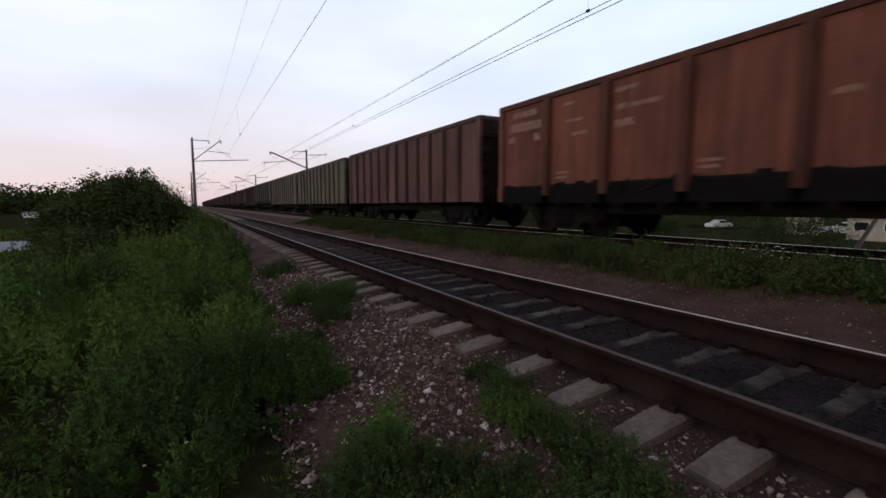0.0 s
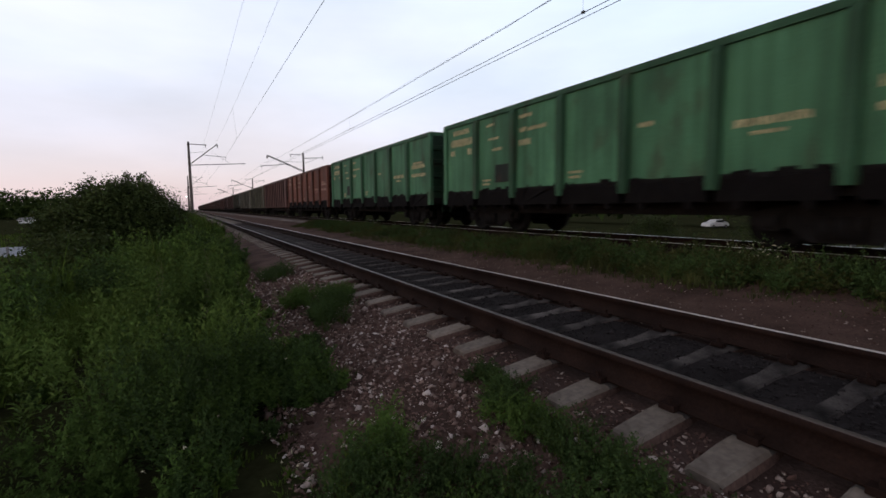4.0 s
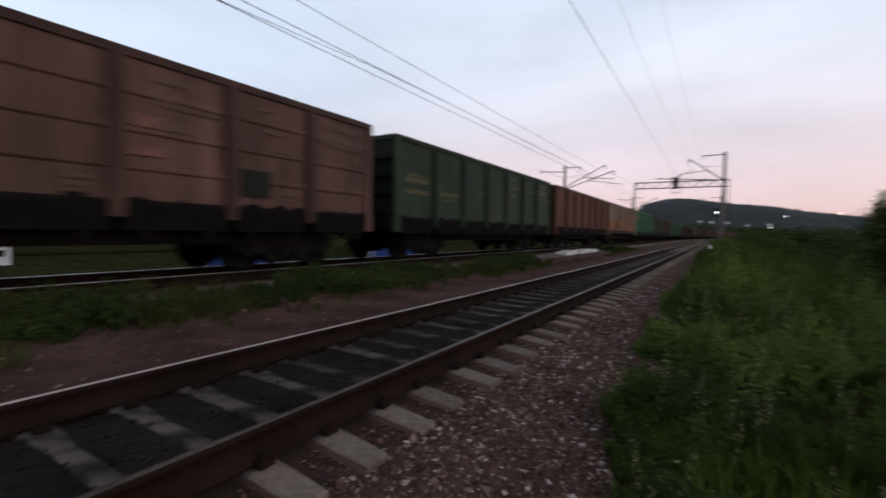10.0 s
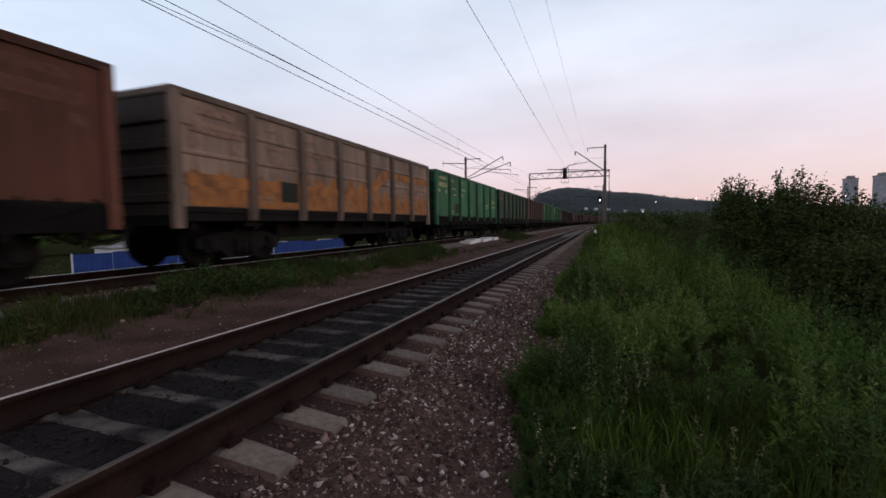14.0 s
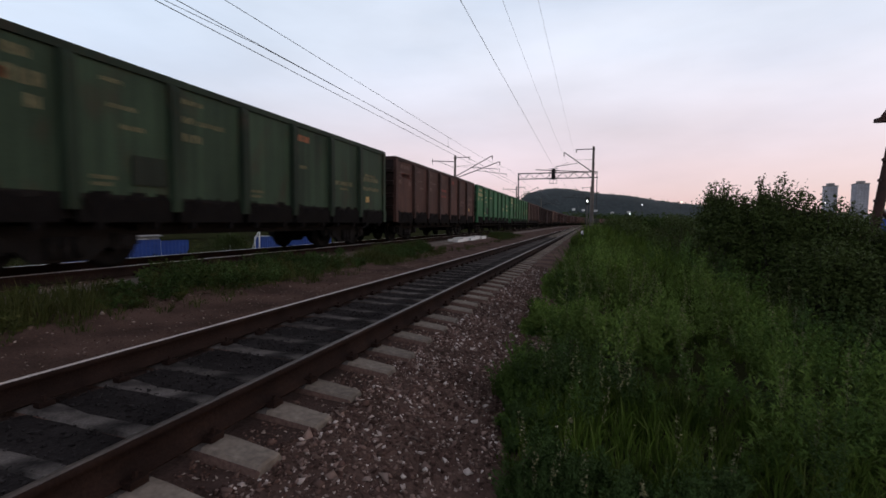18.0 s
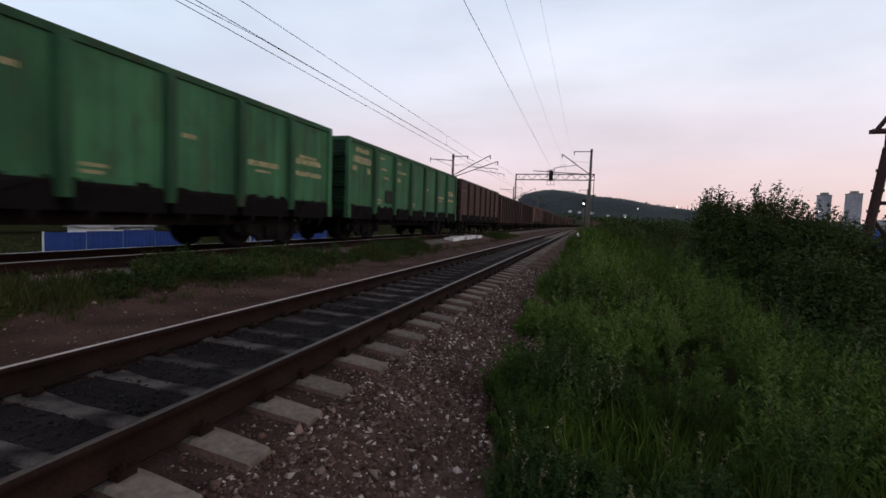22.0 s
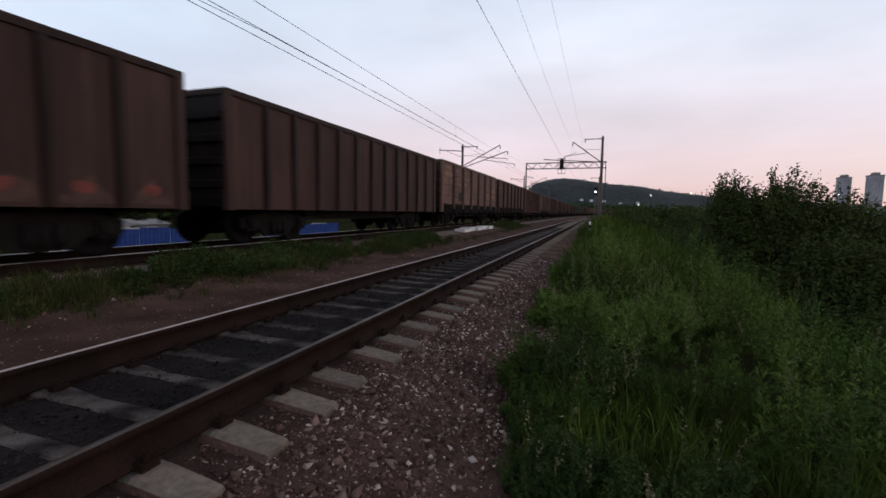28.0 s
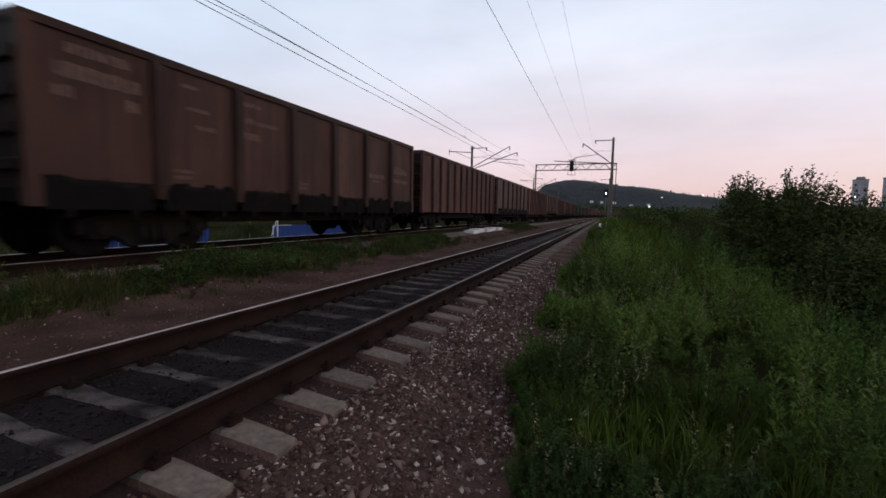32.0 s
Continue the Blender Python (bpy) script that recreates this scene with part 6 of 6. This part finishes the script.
def build_lattice():
    """The rusty steel mast below the bank: two leaning legs under a narrow shaft."""
    m = holder("steel_pylon", pose(20.6, -14.12, -2.6), "dark rusty steel pylon on two leaning legs behind the bushes", "pylon")
    half = lambda z: 1.46 - 0.1117 * z
    for s in (-1, 1):
        bm = bmesh.new()
        for d in (-0.11, 0.11):
            add_tube(bm, (d, s * half(-0.2), -0.2), (d, s * half(7.2), 7.2), 0.12, 0.11, 4)
        for i in range(9):
            z = 0.3 + i * 0.75
            add_box(bm, -0.14, 0.14, s * half(z) - 0.14, s * half(z) + 0.14, z, z + 0.10)
        part("leg", bm, M_PYLON, m)
        bm = bmesh.new()
        add_tube(bm, (0, s * half(4.6), 4.6), (0, s * 0.1, 3.4), 0.07, n=6)
        part("diagonal", bm, M_PYLON, m)
        bm = bmesh.new()
        add_tube(bm, (0, s * half(7.2), 7.1), (0, s * 0.64, 10.4), 0.13, 0.11, 4)
        part("shaft", bm, M_PYLON, m)
        bm = bmesh.new()
        add_box(bm, -0.16, 0.16, min(s * 0.5, s * 1.2), max(s * 0.5, s * 1.2), 7.70, 7.84)
        add_tube(bm, (0, s * 1.05, 7.80), (0, s * 0.62, 8.5), 0.08, n=6)
        part("bracket", bm, M_PYLON, m)
    for z, r in ((5.15, 0.08), (2.2, 0.08), (7.1, 0.09)):
        bm = bmesh.new()
        add_tube(bm, (0, -half(z), z), (0, half(z), z), r, n=6)
        part("cross_bar", bm, M_PYLON, m)


build_lattice()


def build_shed(name, x, y, w, d, h, roof_h, wall_mat, label, windows=2, turn=0.0, base=None):
    base = float(bank_np(np.array([y]))[0]) if base is None else base
    s = holder(name, pose(x, y, base, 0, 0, turn), label, "building", "buildings beyond the railway")
    bm = bmesh.new()
    add_box(bm, -w / 2, w / 2, -d / 2, d / 2, -0.2, h)
    part("wall", bm, wall_mat, s)
    bm = bmesh.new()
    a = [bm.verts.new(c) for c in ((-w / 2 - 0.3, -d / 2 - 0.3, h), (w / 2 + 0.3, -d / 2 - 0.3, h), (w / 2 + 0.3, d / 2 + 0.3, h), (-w / 2 - 0.3, d / 2 + 0.3, h), (-w / 2 - 0.3, 0, h + roof_h), (w / 2 + 0.3, 0, h + roof_h))]
    for f in ((0, 1, 5, 4), (2, 3, 4, 5), (0, 4, 3), (1, 2, 5), (3, 2, 1, 0)):
        bm.faces.new([a[i] for i in f])
    part("roof", bm, M_GREYWALL, s)
    for i in range(windows):
        wx = -w / 2 + w * (i + 0.5) / windows
        bm = bmesh.new()
        add_box(bm, wx - 0.55, wx + 0.55, -d / 2 - 0.04, -d / 2 - 0.002, h * 0.42, h * 0.82)
        win = part("window", bm, M_WHITE, s)
        bm = bmesh.new()
        add_box(bm, wx - 0.47, wx + 0.47, -d / 2 - 0.05, -d / 2 - 0.042, h * 0.45, h * 0.79)
        part("pane", bm, M_GLASS, win)
    return s


build_shed("storage_building", -23.4, 56.0, 2.3, 3.0, 2.6, 0.6, M_BEIGE, "plain beige building with a low roof beyond the railway", 0)
build_shed("white_house", 29.2, 40.0, 2.4, 2.4, 1.3, 0.25, M_WHITE, "small white house with grey roof beyond a blue fence", 1)
build_shed("white_house", 9.4, 46.0, 5.0, 4.0, 1.5, 1.0, M_WHITE, "low white house among the trees beyond the railway", 3)
build_shed("white_house", -15.0, 50.0, 4.0, 4.0, 2.0, 1.0, M_BEIGE, "low pale house beyond the railway", 2)
build_shed("white_house", 32.8, 41.0, 3.6, 4.0, 1.4, 0.5, M_GREYWALL, "grey shed beyond a blue fence", 1)
build_shed("blue_roofed_shed", 150.0, -79.0, 6.0, 5.0, 6.5, 2.6, M_BLUE, "blue sheet-metal shed on the low land", 0)
build_shed("farm_house", -228.0, -57.5, 4.0, 3.2, 1.3, 0.9, M_WHITE, "small white house on the low land", 2, 70, -3.4)
build_shed("farm_house", -236.0, -50.0, 4.0, 3.0, 1.4, 0.9, M_GREYWALL, "small grey house on the low land", 2, 70, -3.4)


def build_low_wall():
    """A run of pale bluish concrete panels on the low land."""
    w = holder("concrete_wall", pose(-52.4, -15.4, -3.4, 0, 0, -90), "pale bluish concrete panel wall on the low land", "wall")
    pn = bmesh.new()
    add_box(pn, 0.08, 1.82, -0.06, 0.06, -0.1, 1.5)
    pm = mesh_of("panel", pn, M_PALEWALL)
    po = bmesh.new()
    add_box(po, -0.09, 0.09, -0.10, 0.10, -0.1, 1.56)
    om = mesh_of("post", po, M_GREYWALL)
    for i in range(9):
        part_of("panel", pm, w, pose(i * 1.9, 0, 0))
        part_of("post", om, w, pose(i * 1.9, 0, 0))


build_low_wall()


def build_blue_fence():
    f = holder("sheet_fence", pose(16.1, 24.2, -1.45, 0, 0, -5), "bright blue corrugated sheet fence beyond the railway", "fence")
    sh = bmesh.new()
    line = [(0.02 + i * 0.0653, -0.03 if (i // 2) % 2 else 0.0) for i in range(31)]
    for a, b in zip(line, line[1:]):
        v = [sh.verts.new(c) for c in ((a[0], a[1], 0.12), (b[0], b[1], 0.12), (b[0], b[1], 1.38), (a[0], a[1], 1.38))]
        sh.faces.new(v)
    bmesh.ops.remove_doubles(sh, verts=sh.verts, dist=0.001)
    bmesh.ops.solidify(sh, geom=sh.faces, thickness=0.006)
    sm = mesh_of("sheet", sh, M_BLUE)
    po = bmesh.new()
    add_box(po, -0.04, 0.04, 0.02, 0.10, 0, 1.42)
    pm = mesh_of("post", po, M_WHITE)
    cap = bmesh.new()
    add_box(cap, 0.0, 2.0, -0.05, 0.05, 1.38, 1.44)
    cm = mesh_of("cap_rail", cap, M_WHITE)
    for i in range(12):
        if 4 <= i <= 6:
            continue
        part_of("sheet", sm, f, pose(i * 2.0, 0, 0.05 * (i % 3)))
        part_of("post", pm, f, pose(i * 2.0, 0, 0))
        if i % 3 == 1:
            part_of("cap_rail", cm, f, pose(i * 2.0, 0, 0.05 * (i % 3)))


build_blue_fence()
GATE = holder("pipe_frame", pose(27.4, 21.6, -1.36), "white painted pipe frame like a goal on the grass", "frame")
for gx in (-1.5, 1.5):
    b_ = bmesh.new()
    add_tube(b_, (gx, 0, 0), (gx, 0, 2.1), 0.05, n=8)
    part("post", b_, M_WHITE, GATE)
    b_ = bmesh.new()
    add_tube(b_, (gx, 0, 2.05), (gx, 0.9, 0.0), 0.03, n=6)
    part("stay", b_, M_WHITE, GATE)
b_ = bmesh.new()
add_tube(b_, (-1.5, 0, 2.1), (1.5, 0, 2.1), 0.05, n=8)
part("cross_bar", b_, M_WHITE, GATE)


def build_car(x, y, turn, paint, label):
    c = holder("parked_car", pose(x, y, float(bank_np(np.array([y]))[0]), 0, 0, turn), label, "car", "cars parked beyond the railway")
    prof = [(-2.1, 0.35), (-2.1, 0.75), (-1.95, 0.92), (-1.0, 0.98), (-0.45, 1.42), (0.75, 1.45), (1.35, 1.0), (2.0, 0.92), (2.15, 0.7), (2.15, 0.35)]
    bm = bmesh.new()
    a = [bm.verts.new((px, -0.82 + (0.14 if pz > 1.2 else 0), pz)) for px, pz in prof]
    b = [bm.verts.new((px, 0.82 - (0.14 if pz > 1.2 else 0), pz)) for px, pz in prof]
    bm.faces.new(a)
    bm.faces.new(b[::-1])
    for i in range(len(prof)):
        j = (i + 1) % len(prof)
        bm.faces.new((a[i], a[j], b[j], b[i]))
    bmesh.ops.bevel(bm, geom=list(bm.edges), offset=0.05, segments=2, affect="EDGES")
    part("body", bm, paint, c)
    bm = bmesh.new()
    for s in (-1, 1):
        add_box(bm, -0.75, 1.0, s * 0.775 - 0.03, s * 0.775 + 0.03, 1.03, 1.34)
    part("side_glass", bm, M_GLASS, c)
    for wx in (-1.35, 1.35):
        for s in (-1, 1):
            bm = bmesh.new()
            add_lathe(bm, [(-0.1, 0.22), (-0.1, 0.31), (0.1, 0.31), (0.1, 0.22)], "Y", 18)
            wh = part("wheel", bm, M_TYRE, c)
            wh.matrix_basis = pose(wx, s * 0.76, 0.31)
            bm = bmesh.new()
            add_lathe(bm, [(-0.105, 0.05), (-0.105, 0.2), (0.105, 0.2), (0.105, 0.05)], "Y", 14)
            part("rim", bm, M_WHEELRIM, wh)
    return c


build_car(-19.0, 54.6, 5, M_WHITE, "white saloon car parked on the verge beyond the railway")
build_car(-41.0, 71.0, 80, M_WHITE, "small white car standing beyond the railway")
build_car(-11.5, 58.0, 15, M_WHITE, "white car parked behind the pale house")
build_car(-4.0, 46.0, -10, M_GREYWALL, "light grey car parked on the grass")


def build_post(x, y, z, h, r, label, mat_, name="marker_post"):
    p = holder(name, pose(x, y, z), label, "post", "short posts beside the rails")
    bm = bmesh.new()
    add_lathe(bm, [(-0.2, r), (h * 0.9, r), (h, r * 0.6)], "Z", 10)
    part("shaft", bm, mat_, p)
    bm = bmesh.new()
    add_lathe(bm, [(h * 0.68, r * 1.06), (h * 0.84, r * 1.06)], "Z", 10)
    part("band", bm, M_TYRE, p, "black painted band")
    return p


build_post(-11.7, 7.95, 0.14, 0.42, 0.08, "short pale concrete marker post beside the far rail", M_WHITE)
build_post(27.0, -2.7, -0.36, 1.25, 0.07, "slim white marker post at the edge of the ballast", M_WHITE)
STAY = holder("stay_rods", pose(-4.0, 9.6, -0.9), "two grey steel stay rods of the mast", "mast stay")
for a_, c_ in (((-0.45, 0, 0), (0.35, 0.2, 2.0)), ((0.6, 0, 0), (0.62, 0, 1.6))):
    b_ = bmesh.new()
    add_tube(b_, a_, c_, 0.045, n=8)
    part("rod", b_, M_GREYWALL, STAY)

SLAB = bmesh.new()
for i_ in range(5):
    add_box(SLAB, 24.0 + i_ * 1.5, 25.2 + i_ * 1.5, 3.9 + 0.1 * (i_ % 2), 4.5 + 0.12 * (i_ % 3), 0.12, 0.36 + 0.05 * (i_ % 2))
thing("concrete_rubble", SLAB, [M_WHITE], label="pale broken concrete slabs lying between the tracks", category="rubble", kind="stuff")


def build_street_lamp(x, y, h, col, base):
    s = holder("street_lamp", pose(x, y, base), "lit street lamp on a dark pole far off", "street lamp", "street lamps below the hill")
    bm = bmesh.new()
    add_tube(bm, (0, 0, 0), (0, 0, h), 0.12, 0.07, 8)
    add_tube(bm, (0, 0, h), (-1.4, 0, h + 0.25), 0.05, n=6)
    part("pole", bm, M_STEEL, s)
    bm = bmesh.new()
    bmesh.ops.create_icosphere(bm, subdivisions=2, radius=0.30, matrix=Matrix.Translation((-1.5, 0, h + 0.1)) @ Matrix.Diagonal((1, 1, 0.6, 1)))
    part("lamp_head", bm, glow("lamp_glow", col, 7.0), s, "glowing lamp head")


for lx, ly, lh, lc in ((298, -33.5, 15.0, (1.0, 0.96, 0.9)), (295, -54.5, 16.5, (1.0, 0.62, 0.45)), (299, -27, 9.3, (0.9, 1.0, 0.9)), (290, -75, 12.0, (1, 0.95, 0.85)), (280, -118, 15.0, (1, 0.85, 0.7))):
    build_street_lamp(lx, ly, lh, lc, -2.4)
# Lamp added as a stand-in for an unidentified far light beside the line.
build_street_lamp(-255, 2.2 - 6.0, 9.5, (1.0, 0.97, 0.92), -2.0)
# White house walls stand in for small lights on the slope.
for hx, hy, hz in ((800, 22, 66), (800, 6, 63), (800, -14, 61), (795, -40, 58), (800, -66, 54), (790, -120, 45), (785, -160, 38)):
    build_shed("hill_house", hx, hy, 4.5, 4, 2.6, 1.5, M_WHITE, "small pale house on the slope of the hill", 2, 80, -5.5 + (hz + 4) * math.sin((hx - 760) / 150 * math.pi / 2))

# ---- movement ----
def motions():
    for k, w in WAGONS.items():
        ts = [0, 0.5, 1, 2, 3, 4, 5, 6, 7, 9, 12, 16, 18, 20, 22, 24, 25, 26, 28, 30, 32]
        if -10.86 + PITCH * (k + 1) > CURVE_AT - 10:
            ts = list(range(0, 33))
        walk(w, [(t, wagon_pose(k, t)) for t in ts])
    # the wheels roll: one turn of the pair of wheelsets is shared by all bogies
    wheels = [o for k in range(-3, 22) for o in WAGONS[k].children_recursive if o.data == WSET_M]
    steps = [i / 15 for i in range(0, 481)]
    done = {}
    for o in wheels:
        d = round(o.location.x, 3)
        if d not in done:
            walk(o, [(t, pose(d, 0, 0.475) @ Matrix.Rotation(-travel(t) / 0.475, 4, "Y")) for t in steps])
            done[d] = o.animation_data
        else:
            o.rotation_mode = "QUATERNION"
            a = o.animation_data_create()
            a.action = done[d].action
            a.action_slot = done[d].action_slot


motions()
